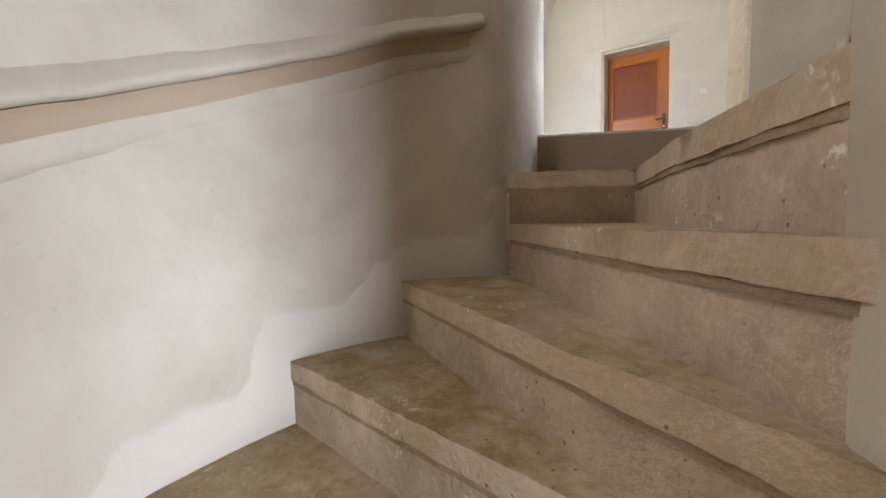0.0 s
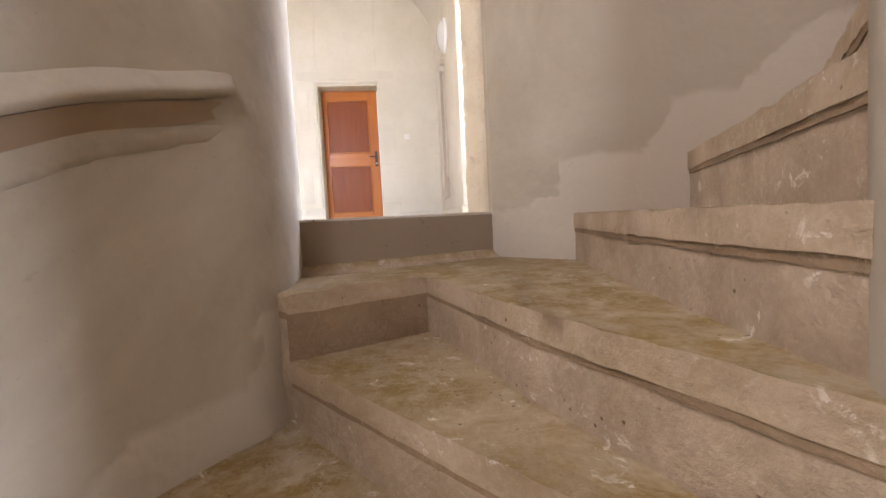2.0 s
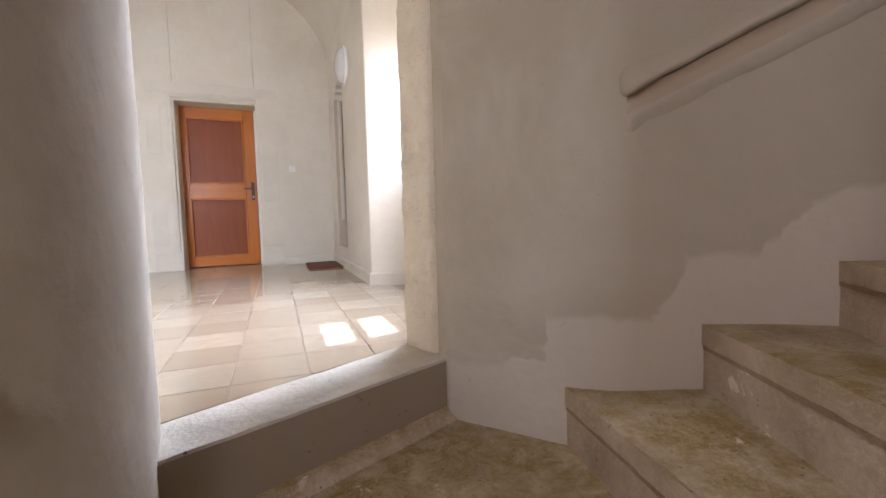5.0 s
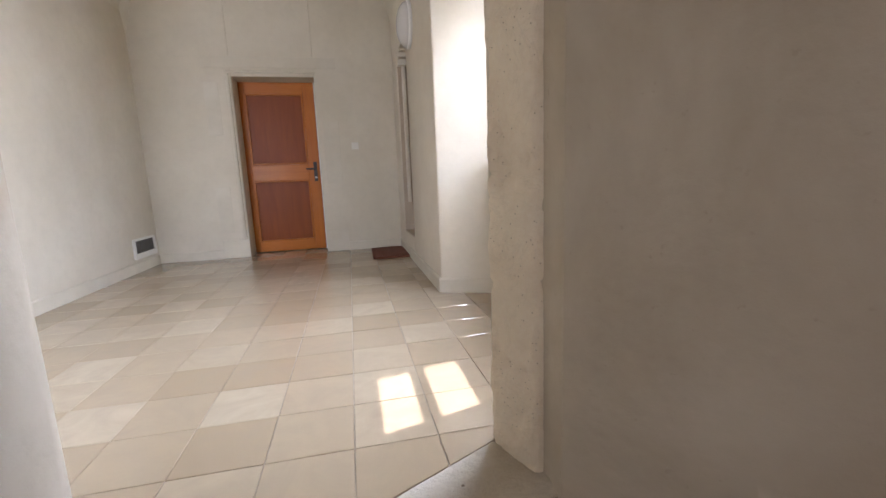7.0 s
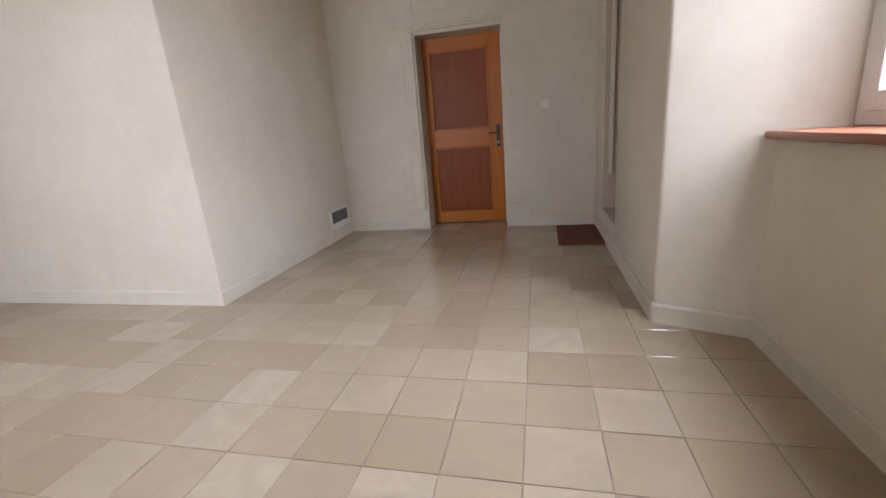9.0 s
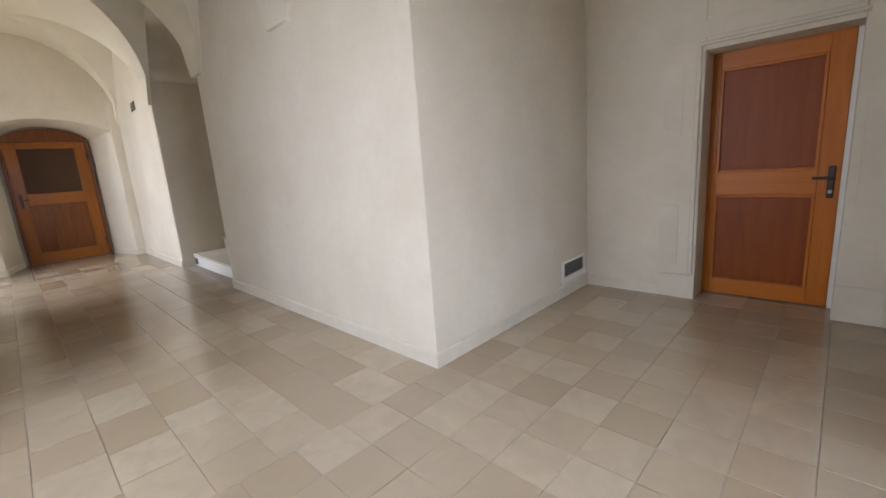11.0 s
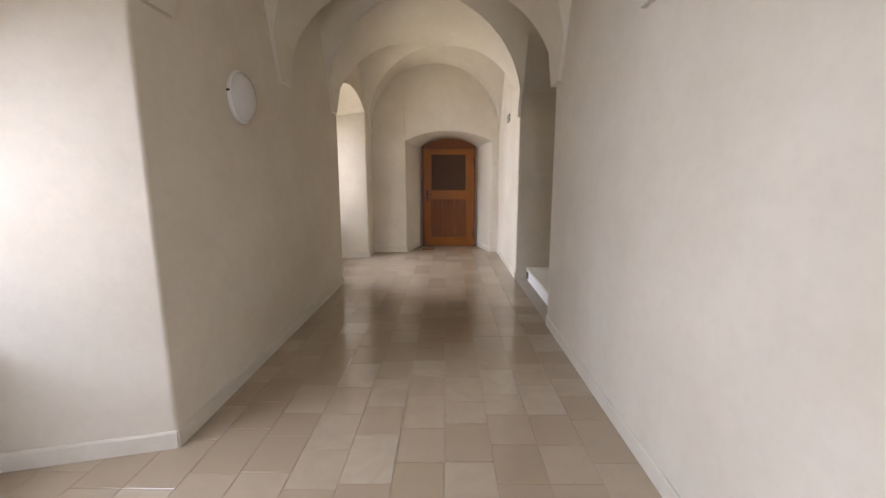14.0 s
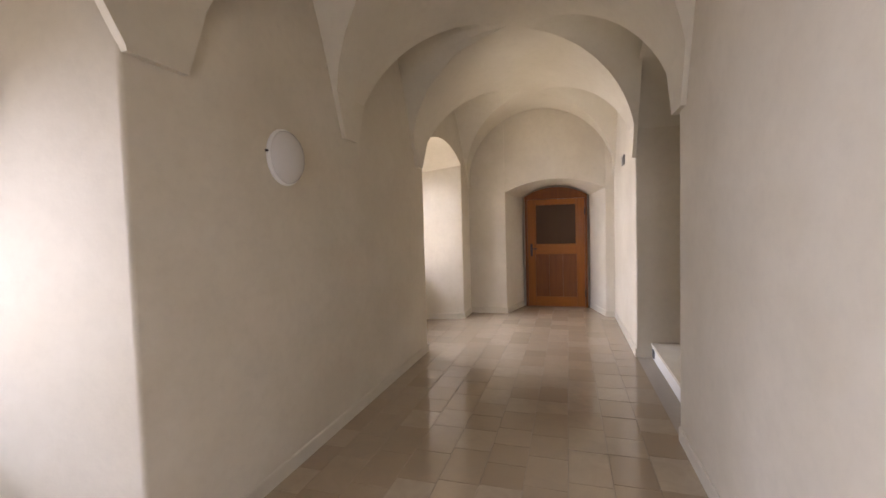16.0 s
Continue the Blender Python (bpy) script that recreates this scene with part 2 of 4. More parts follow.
def wood(name, a, b, rough=0.35, axis="z", coat=0.3):
    n = Nodes(name, rough)
    squash = {"z": (14, 14, 0.9), "x": (0.9, 14, 14), "y": (14, 0.9, 14)}[axis]
    p = n.world_place(squash)
    g = n.noise(p, 1.6, 6, 0.6, 0.8)
    f = n.noise(p, 9.0, 3, 0.6)
    c = n.mix(n.ramp(g, [(0.3, 0.0), (0.7, 1.0)]), a, b)
    c = n.mix(n.math("MULTIPLY", n.ramp(f, [(0.45, 0.0), (0.7, 1.0)]), 0.12), c, tuple(v * 0.6 for v in a))
    n.colour(c)
    n.bsdf.inputs["Specular IOR Level"].default_value = 0.22
    n.bsdf.inputs["Coat Weight"].default_value = coat
    n.bsdf.inputs["Coat Roughness"].default_value = 0.2
    n.bump(f, 0.06, 0.002)
    return n.mat


M_GROUT = plain("grout", (0.345, 0.29, 0.225), (0.29, 0.245, 0.19), 0.9, 30)
M_WOOD_V = wood("orange_varnished_wood", (0.38, 0.105, 0.009), (0.46, 0.14, 0.014), 0.4, "z", 0.06)
M_WOOD_H = wood("orange_varnished_wood_rail", (0.40, 0.115, 0.010), (0.48, 0.15, 0.016), 0.4, "x", 0.06)
M_PANEL = wood("red_brown_panel", (0.20, 0.042, 0.003), (0.245, 0.055, 0.004), 0.45, "z", 0.0)
M_PINE_V = wood("honey_pine", (0.21, 0.064, 0.004), (0.29, 0.095, 0.007), 0.45, "z", 0.05)
M_PINE_H = wood("honey_pine_rail", (0.23, 0.070, 0.005), (0.30, 0.10, 0.008), 0.45, "y", 0.05)
M_PINE_D = wood("dark_pine_panel", (0.13, 0.036, 0.003), (0.19, 0.056, 0.005), 0.45, "z", 0.05)
M_SILL = wood("red_brown_sill_wood", (0.24, 0.075, 0.035), (0.34, 0.12, 0.06), 0.4, axis="y")
M_IRON = plain("dark_bronze_iron", (0.07, 0.055, 0.045), (0.04, 0.032, 0.028), 0.42, 30, 0.85)
M_STEEL = plain("worn_steel", (0.45, 0.43, 0.40), (0.33, 0.31, 0.29), 0.35, 30, 1.0)
M_MAT = plain("coir", (0.17, 0.050, 0.022), (0.11, 0.032, 0.015), 0.95, 140, 0.0, 0.9)
M_FRAME = plain("white_window_paint", (0.78, 0.76, 0.72), (0.72, 0.70, 0.65), 0.45, 8)
M_VENT = plain("dark_vent_metal", (0.14, 0.13, 0.11), (0.10, 0.09, 0.08), 0.6, 30, 0.3)
M_VENTFRAME = plain("vent_frame_paint", (0.70, 0.67, 0.60), (0.64, 0.60, 0.53), 0.7, 8)
M_OPAL = plain("opal_glass", (0.60, 0.57, 0.53), (0.58, 0.55, 0.51), 0.08, 3, 0.0, 0.0)
M_DARKGLASS = plain("dark_door_glass", (0.085, 0.042, 0.018), (0.055, 0.028, 0.012), 0.45, 60, 0.0, 0.5)
M_DARKGLASS.node_tree.nodes["Principled BSDF"].inputs["Specular IOR Level"].default_value = 0.15
M_COVE = plain("brown_stone", (0.25, 0.16, 0.085), (0.41, 0.31, 0.215), 0.8, 2.2)
M_NICHE = plain("niche_old_plaster", (0.40, 0.31, 0.22), (0.50, 0.41, 0.31), 0.85, 3)


def glass():
    n = Nodes("window_glass", 0.0)
    n.bsdf.inputs["Transmission Weight"].default_value = 1.0
    n.bsdf.inputs["IOR"].default_value = 1.45
    n.colour((0.97, 0.98, 0.98))
    return n.mat


M_GLASS = glass()

# ---------------------------------------------------------------- builders


def put_mesh(name, bm, material, parent=None, label="", smooth=None, at=None):
    """Links a bmesh as one mesh object; smooth: the angle in degrees under which edges are rounded."""
    bmesh.ops.recalc_face_normals(bm, faces=bm.faces)
    if smooth:
        limit = radians(smooth)
        for f in bm.faces:
            f.smooth = True
        for e in bm.edges:
            if len(e.link_faces) == 2 and e.calc_face_angle(0) > limit:
                e.smooth = False
    me = bpy.data.meshes.new(name)
    bm.to_mesh(me)
    bm.free()
    me.materials.append(material)
    ob = new(name, me)
    if at is not None:
        ob.location = at
    if parent is not None:
        ob.parent = parent
    if label:
        ob["label"] = label
    return ob


def part(name, bm, material, parent, label="", smooth=None):
    return put_mesh(name, bm, material, parent, label, smooth)


def thing(name, at=(0, 0, 0), turn=0.0, label="", category="", group="", kind=""):
    ob = new(name)
    ob.location, ob.rotation_euler = at, (0, 0, radians(turn))
    ob.empty_display_size = 0.1
    return tagged(ob, label, category, group, kind)


def prism(plan, z0, z1, bevel=0.0, segments=3, bm=None):
    bm = bm or bmesh.new()
    low = [bm.verts.new((x, y, z0)) for x, y in plan]
    top = [bm.verts.new((x, y, z1)) for x, y in plan]
    n = len(plan)
    bm.faces.new(low[::-1])
    bm.faces.new(top)
    upright = []
    for i in range(n):
        bm.faces.new((low[i], low[(i + 1) % n], top[(i + 1) % n], top[i]))
        upright.append((low[i], top[i]))
    if bevel:
        edges = [bm.edges.get(pair) for pair in upright]
        bmesh.ops.bevel(bm, geom=edges, offset=bevel, segments=segments, profile=0.5, affect="EDGES")
    return bm


def box(x0, x1, y0, y1, z0, z1, bevel=0.0, segments=2, bm=None):
    bm = bm or bmesh.new()
    made = bmesh.ops.create_cube(bm, size=1.0)["verts"]
    for v in made:
        v.co = Vector(((x0 + x1) / 2 + v.co.x * (x1 - x0), (y0 + y1) / 2 + v.co.y * (y1 - y0), (z0 + z1) / 2 + v.co.z * (z1 - z0)))
    if bevel:
        edges = list({e for v in made for e in v.link_edges})
        bmesh.ops.bevel(bm, geom=edges, offset=bevel, segments=segments, profile=0.5, affect="EDGES")
    return bm


def upright_slab(p0, p1, thick, outline, bm=None):
    """A slab that stands on the line p0-p1; outline: (along, up); it goes back from the line by thick, to the right of p0-p1."""
    bm = bm or bmesh.new()
    a, b = Vector((*p0, 0)), Vector((*p1, 0))
    d = (b - a).normalized()
    n = Vector((d.y, -d.x, 0)) * thick
    front = [bm.verts.new(a + d * u + Vector((0, 0, z))) for u, z in outline]
    back = [bm.verts.new(a + d * u + Vector((0, 0, z)) + n) for u, z in outline]
    k = len(outline)
    bm.faces.new(front)
    bm.faces.new(back[::-1])
    for i in range(k):
        bm.faces.new((front[i], back[i], back[(i + 1) % k], front[(i + 1) % k]))
    return bm


def sweep(points, section, closed_ends=True, bm=None):
    """Sweeps a closed section (sideways, up) along 3D points; sideways lies level, square to the path."""
    bm = bm or bmesh.new()
    rings = []
    pts = [Vector(p) for p in points]
    for i, p in enumerate(pts):
        d = (pts[min(i + 1, len(pts) - 1)] - pts[max(i - 1, 0)])
        flat = Vector((d.x, d.y, 0)).normalized()
        side = Vector((flat.y, -flat.x, 0))
        rings.append([bm.verts.new(p + side * s + Vector((0, 0, u))) for s, u in section])
    k = len(section)
    for a, b in zip(rings, rings[1:]):
        for i in range(k):
            bm.faces.new((a[i], a[(i + 1) % k], b[(i + 1) % k], b[i]))
    if closed_ends:
        bm.faces.new(rings[0][::-1])
        bm.faces.new(rings[-1])
    return bm


def lathe(profile, segments=24, axis="z", bm=None):
    """Turns (radius, along) round an axis through the origin."""
    bm = bm or bmesh.new()
    rings = []
    for r, h in profile:
        ring = []
        for i in range(segments):
            a = 2 * math.pi * i / segments
            c, s = r * math.cos(a), r * math.sin(a)
            ring.append(bm.verts.new({"z": (c, s, h), "y": (c, h, s), "x": (h, c, s)}[axis]))
        rings.append(ring)
    for a, b in zip(rings, rings[1:]):
        for i in range(segments):
            bm.faces.new((a[i], a[(i + 1) % segments], b[(i + 1) % segments], b[i]))
    bm.faces.new(rings[0][::-1])
    bm.faces.new(rings[-1])
    return bm


def setting(name, bm, material, label, smooth=None, parent=None):
    return tagged(put_mesh(name, bm, material, parent, "", smooth), label, name.split("_")[0], "", "structure")


# ---------------------------------------------------------------- plan
TOP = 4.1           # top of the walls, above the vaults
YS = -2.58          # corridor, south wall; its north wall is y = 0
YM = YS / 2
XE, XDOOR = -7.836, -8.67   # corridor's end wall and the door in it
YN, YDOOR = 2.16, 2.44      # north wall of the hall and the door in it
XA = 2.684          # east wall of the hall
SPRING, RAD = 2.45, 1.29

wall_label = "cream lime-plastered wall with a soft uneven finish"


def wall(name, plan, z0=-0.3, z1=TOP, bevel=0.012, material=None, label=wall_label):
    return setting(name, prism(plan, z0, z1, bevel, 3), material or M_PLASTER, label, 40)


# corridor north wall with the west side of the hall's bay
wall("wall_north_corridor", [(-3.42, 0), (0, 0), (0, YN + 0.6), (-0.3, YN + 0.6), (-0.3, 0.3), (-3.12, 0.3), (-3.12, 2.75), (-3.42, 2.75)], bevel=0.008)
wall("wall_north_corridor_end", [(XE - 1.1, 0), (-5.47, 0), (-5.47, 2.75), (-5.77, 2.75), (-5.77, 0.3), (XE - 1.1, 0.3)], bevel=0.02)
wall("wall_recess", [(-5.77, 2.73), (-3.12, 2.73), (-3.12, 2.95), (-5.77, 2.95)])

# end wall: a splayed reveal with a flat arch round the door
Y0, Y1 = -1.89, -0.148
wall("wall_end_south", [(XE, YS - 0.1), (XE, Y0), (XDOOR, -1.66), (XDOOR - 0.3, -1.66), (XDOOR - 0.3, YS - 0.1)], bevel=0.015)
wall("wall_end_north", [(XE, Y1), (XE, 0.1), (XDOOR - 0.3, 0.1), (XDOOR - 0.3, -0.37), (XDOOR, -0.37)], bevel=0.015)


def arch_points(u0, u1, spring, crown, n=14):
    """Points of a flat arch from u0 to u1."""
    half, rise = (u1 - u0) / 2, crown - spring
    r = (half * half + rise * rise) / (2 * rise)
    out = []
    for i in range(n + 1):
        u = -half + 2 * half * i / n
        out.append((u0 + half + u, crown - r + math.sqrt(r * r - u * u)))
    return out


def arch_head(front, back, spring_f, crown_f, spring_b, crown_b, top, n=16):
    """The wall over a splayed opening: front and back are pairs of plan points."""
    bm = bmesh.new()
    rows = []
    for (a, b), spring, crown in ((front, spring_f, crown_f), (back, spring_b, crown_b)):
        a, b = Vector((*a, 0)), Vector((*b, 0))
        length = (b - a).length
        low = [a + (b - a) * (u / length) + Vector((0, 0, z)) for u, z in arch_points(0, length, spring, crown, n)]
        rows.append(([bm.verts.new(v) for v in low], [bm.verts.new((v.x, v.y, top)) for v in low]))
    (fl, ft), (bl, bt) = rows
    for i in range(n):
        bm.faces.new((fl[i], fl[i + 1], ft[i + 1], ft[i]))
        bm.faces.new((bl[i + 1], bl[i], bt[i], bt[i + 1]))
        bm.faces.new((fl[i + 1], fl[i], bl[i], bl[i + 1]))
        bm.faces.new((ft[i], ft[i + 1], bt[i + 1], bt[i]))
    bm.faces.new((fl[0], ft[0], bt[0], bl[0]))
    bm.faces.new((fl[n], bl[n], bt[n], ft[n]))
    return bm


setting("wall_end_arch", arch_head(((XE, Y0), (XE, Y1)), ((XDOOR, -1.66), (XDOOR, -0.37)), 2.27, 2.47, 2.2, 2.42, TOP), M_PLASTER, "plastered flat arch over the door's splayed reveal", 30)
wall("wall_behind_door", [(XDOOR - 0.12, -1.7), (XDOOR - 0.12, -0.3), (XDOOR - 0.3, -0.3), (XDOOR - 0.3, -1.7)])

# corridor south wall, with two splayed window niches
YB = -3.39          # back of the niches
YO = -3.85          # outer face
NICHES = ((-1.38, -1.17, 0.55, 0.75, 0.70), (-7.27, -7.07, -5.42, -5.21, 0.86))
wall("wall_south", [(-5.21, YS), (-1.38, YS), (-1.17, YB), (-1.17, YO), (-5.42, YO), (-5.42, YB)], bevel=0.02)
wall("wall_south_end", [(XDOOR - 0.3, YS), (-7.27, YS), (-7.07, YB), (-7.07, YO), (XDOOR - 0.3, YO)], bevel=0.02)
for w0, b0, b1, w1, sill in NICHES:
    wall("wall_under_window", [(b0 - 0.02, YB), (b1 + 0.02, YB), (b1 + 0.02, YO), (b0 - 0.02, YO)], z1=sill - 0.035)
    setting("wall_over_niche", arch_head(((w0, YS), (w1, YS)), ((b0, YB), (b1, YB)), 2.74, 2.98, 2.62, 2.86, TOP), M_PLASTER, "plastered arch over a window niche", 30)
    wall("wall_over_window", [(b0 - 0.02, YB), (b1 + 0.02, YB), (b1 + 0.02, YO), (b0 - 0.02, YO)], z0=2.6)

# the pier between the niche and the stair's doorway
JL = [(1.645, -2.232), (1.672, -2.29), (1.695, -2.43), (1.722, -2.70), (1.735, -2.86)]
def ring_point(a, r):
    return (STAIR_C[0] + r * math.cos(radians(a)), STAIR_C[1] + r * math.sin(radians(a)))


def rounded(p0, p1, p2, n=10):
    """A soft corner from p0 to p2 that leans towards p1."""
    return [tuple(p0[k] * (1 - u) ** 2 + 2 * p1[k] * u * (1 - u) + p2[k] * u * u for k in (0, 1)) for u in (i / n for i in range(n + 1))]


soft_jamb = rounded((1.712, -2.62), (1.765, -2.86), ring_point(143, 1.41))
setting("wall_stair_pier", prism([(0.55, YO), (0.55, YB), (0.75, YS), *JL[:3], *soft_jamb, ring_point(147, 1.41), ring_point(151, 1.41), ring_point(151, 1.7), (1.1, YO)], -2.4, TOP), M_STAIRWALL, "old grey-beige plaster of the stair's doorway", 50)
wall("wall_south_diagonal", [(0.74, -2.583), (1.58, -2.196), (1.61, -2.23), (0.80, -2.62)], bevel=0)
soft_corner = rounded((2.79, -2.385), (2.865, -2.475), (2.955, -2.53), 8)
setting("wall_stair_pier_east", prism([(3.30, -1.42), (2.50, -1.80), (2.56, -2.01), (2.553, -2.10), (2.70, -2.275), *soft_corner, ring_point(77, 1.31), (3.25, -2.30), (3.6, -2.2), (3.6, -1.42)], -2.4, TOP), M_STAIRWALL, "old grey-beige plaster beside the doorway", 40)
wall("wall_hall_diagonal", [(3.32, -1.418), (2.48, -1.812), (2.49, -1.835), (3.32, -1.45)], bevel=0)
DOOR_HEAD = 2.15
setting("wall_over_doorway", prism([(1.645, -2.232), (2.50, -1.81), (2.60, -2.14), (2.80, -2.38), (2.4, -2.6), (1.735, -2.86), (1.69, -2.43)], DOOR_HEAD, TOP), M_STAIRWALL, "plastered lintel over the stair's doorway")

# north wall of the hall, with the door's opening
DX0, DX1, DTOP = 0.942, 1.795, 1.975
wall("wall_north_west", [(-0.05, YN), (DX0, YN), (DX0, YN + 0.6), (-0.05, YN + 0.6)])
wall("wall_north_east", [(DX1, YN), (XA + 0.05, YN), (XA + 0.05, YN + 0.6), (DX1, YN + 0.6)])
wall("wall_north_over_door", [(DX0, YN), (DX1, YN), (DX1, YN + 0.6), (DX0, YN + 0.6)], z0=DTOP, bevel=0)
wall("wall_behind_hall_door", [(DX0, YDOOR + 0.08), (DX1, YDOOR + 0.08), (DX1, YN + 0.6), (DX0, YN + 0.6)], bevel=0)

# east wall of the hall: a blind doorway and a splayed window niche
EY0, EY1, EZ0, EZ1 = 1.045, 1.735, 0.24, 2.12
WN, WS = -0.385, -1.44
XW = 3.25
wall("wall_east_pier", [(XA, EY0), (XA, -0.117), (3.06, -0.27), (XW, WN), (3.75, WN), (3.75, EY0)], bevel=0.015)
wall("wall_east_corner", [(XA, YN + 0.05), (XA, EY1), (3.75, EY1), (3.75, YN + 0.05)], bevel=0.01)
wall("wall_east_below_niche", [(XA, EY1), (XA, EY0), (3.75, EY0), (3.75, EY1)], z1=EZ0, bevel=0)
wall("wall_east_over_niche", [(XA, EY1), (XA, EY0), (3.75, EY0), (3.75, EY1)], z0=EZ1, bevel=0)
wall("wall_east_niche_back", [(XA + 0.28, EY1), (XA + 0.28, EY0), (3.75, EY0), (3.75, EY1)], z0=EZ0, z1=EZ1, bevel=0, material=M_NICHE, label="brownish old plaster in a blind doorway")
wall("wall_east_under_window", [(3.07, -0.2), (3.07, -1.75), (3.75, -1.75), (3.75, -0.2)], z1=0.895, bevel=0)
wall("wall_east_over_window", [(XW, WN + 0.2), (XW, WS - 0.4), (3.30, WS - 0.4), (3.30, WN + 0.2)], z0=2.23, bevel=0)
setting("wall_east_niche_head", prism([(XA, -0.117), (XA, -1.75), (XW, WS - 0.3), (XW, WN)], 2.45, TOP), M_PLASTER, wall_label)

# an unseen outside wall, added to keep the sun off the northern casement
setting("wall_outside_wing", box(4.5, 4.68, -0.70, 9.0, -3, 6.4), M_OUTSIDE, "plain rendered wall, unseen, added to block sun at the east window")


# ---------------------------------------------------------------- stairwell
def wall_radius(a):
    """Radius of the stairwell's wall round the newel, at an angle in degrees."""
    a = a % 360
    table = ((0, 1.41), (18, 1.38), (35, 1.33), (52, 1.31), (69, 1.30), (77, 1.31), (100, 1.41), (360, 1.41))
    for (a0, r0), (a1, r1) in zip(table, table[1:]):
        if a0 <= a <= a1:
            return r0 + (r1 - r0) * (a - a0) / (a1 - a0)
    return 1.41


def round_point(a, r, z=0.0):
    return Vector((STAIR_C[0] + r * math.cos(radians(a)), STAIR_C[1] + r * math.sin(radians(a)), z))


def ring_wall(a0, a1, z0, z1, thick=0.42, step=3.0):
    bm = bmesh.new()
    n = max(1, round((a1 - a0) / step))
    cols = []
    for i in range(n + 1):
        a = a0 + (a1 - a0) * i / n
        r = wall_radius(a)
        cols.append([bm.verts.new(round_point(a, rr, z)) for rr, z in ((r, z0), (r, z1), (r + thick, z1), (r + thick, z0))])
    for c, d in zip(cols, cols[1:]):
        for k in range(4):
            bm.faces.new((c[k], d[k], d[(k + 1) % 4], c[(k + 1) % 4]))
    bm.faces.new(cols[0])
    bm.faces.new(cols[-1][::-1])
    return bm


SA0, SA1 = 318.0, 350.0     # the stairwell's window
SZ0, SZ1 = -1.30, -0.20
stair_wall = "round stairwell wall of old grey-beige plaster with pale repairs"
UA0, UA1, UZ0, UZ1 = 190.0, 224.0, 1.08, 2.13   # an unseen opening, added higher up behind the start of the walk
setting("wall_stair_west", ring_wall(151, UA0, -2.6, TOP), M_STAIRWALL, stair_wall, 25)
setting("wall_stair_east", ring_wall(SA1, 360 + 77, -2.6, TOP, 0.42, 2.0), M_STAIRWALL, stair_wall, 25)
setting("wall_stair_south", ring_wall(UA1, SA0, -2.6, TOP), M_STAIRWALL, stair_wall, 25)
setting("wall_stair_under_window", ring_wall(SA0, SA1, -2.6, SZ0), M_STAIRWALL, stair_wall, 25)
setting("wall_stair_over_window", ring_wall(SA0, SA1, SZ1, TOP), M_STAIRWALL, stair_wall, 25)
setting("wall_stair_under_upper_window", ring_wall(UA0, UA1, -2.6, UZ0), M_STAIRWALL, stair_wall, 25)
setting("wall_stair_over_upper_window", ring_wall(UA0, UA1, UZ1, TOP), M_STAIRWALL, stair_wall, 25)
setting("floor_stair_base", prism([tuple(round_point(a, 1.8)[:2]) for a in range(0, 360, 15)], -2.75, -2.55), M_RISER, "rough stone at the stair's foot")
setting("ceiling_stair", prism([tuple(round_point(a, 1.8)[:2]) for a in range(0, 360, 15)], 3.75, 3.95), M_STAIRWALL, "plain plaster ceiling of the stairwell")

newel = bmesh.new()
prev = None
for i in range(14):
    z = -2.6 + i * 0.5
    ring = [newel.verts.new(round_point(k * 15, 0.155 + 0.006 * math.sin(i * 2.1 + k * 0.9), z)) for k in range(24)]
    if prev:
        for k in range(24):
            newel.faces.new((prev[k], prev[(k + 1) % 24], ring[(k + 1) % 24], ring[k]))
    prev = ring
tagged(put_mesh("newel_post", newel, M_STAIRWALL, smooth=40), "round plastered stone newel of the winding stair", "newel", "", "structure")

# steps: name, height of the tread, outer and inner end of the front edge
RISE = 0.209


def cut_edge(a, b, n):
    return [(a[0] + (b[0] - a[0]) * i / n, a[1] + (b[1] - a[1]) * i / n) for i in range(n + 1)]


def worn_slab(plan, z0, z1, round_off, seed):
    """A slab with worn, chipped top edges."""
    bm = prism(plan, z0, z1)
    top = [e for e in bm.edges if all(abs(v.co.z - z1) < 1e-6 for v in e.verts)]
    bmesh.ops.bevel(bm, geom=top, offset=round_off, segments=3, profile=0.55, affect="EDGES")
    rnd = random.Random(seed)
    shift = Vector((rnd.uniform(0, 50), rnd.uniform(0, 50), 0))
    for v in bm.verts:
        q = v.co + shift
        v.co += noise.noise_vector(q * 6) * 0.003 + noise.noise_vector(q * 27) * 0.0035
        if v.co.z > z1 - round_off * 1.3:
            # bits broken off the arris
            v.co.z -= 0.016 * max(noise.noise(q * 9 + Vector((4, 4, 4))) - 0.25, 0.0)
    return bm


stair = thing("stone_staircase", (0, 0, 0), 0, "worn beige limestone winding stair with thick nosings", "staircase")
SLAB = 0.062


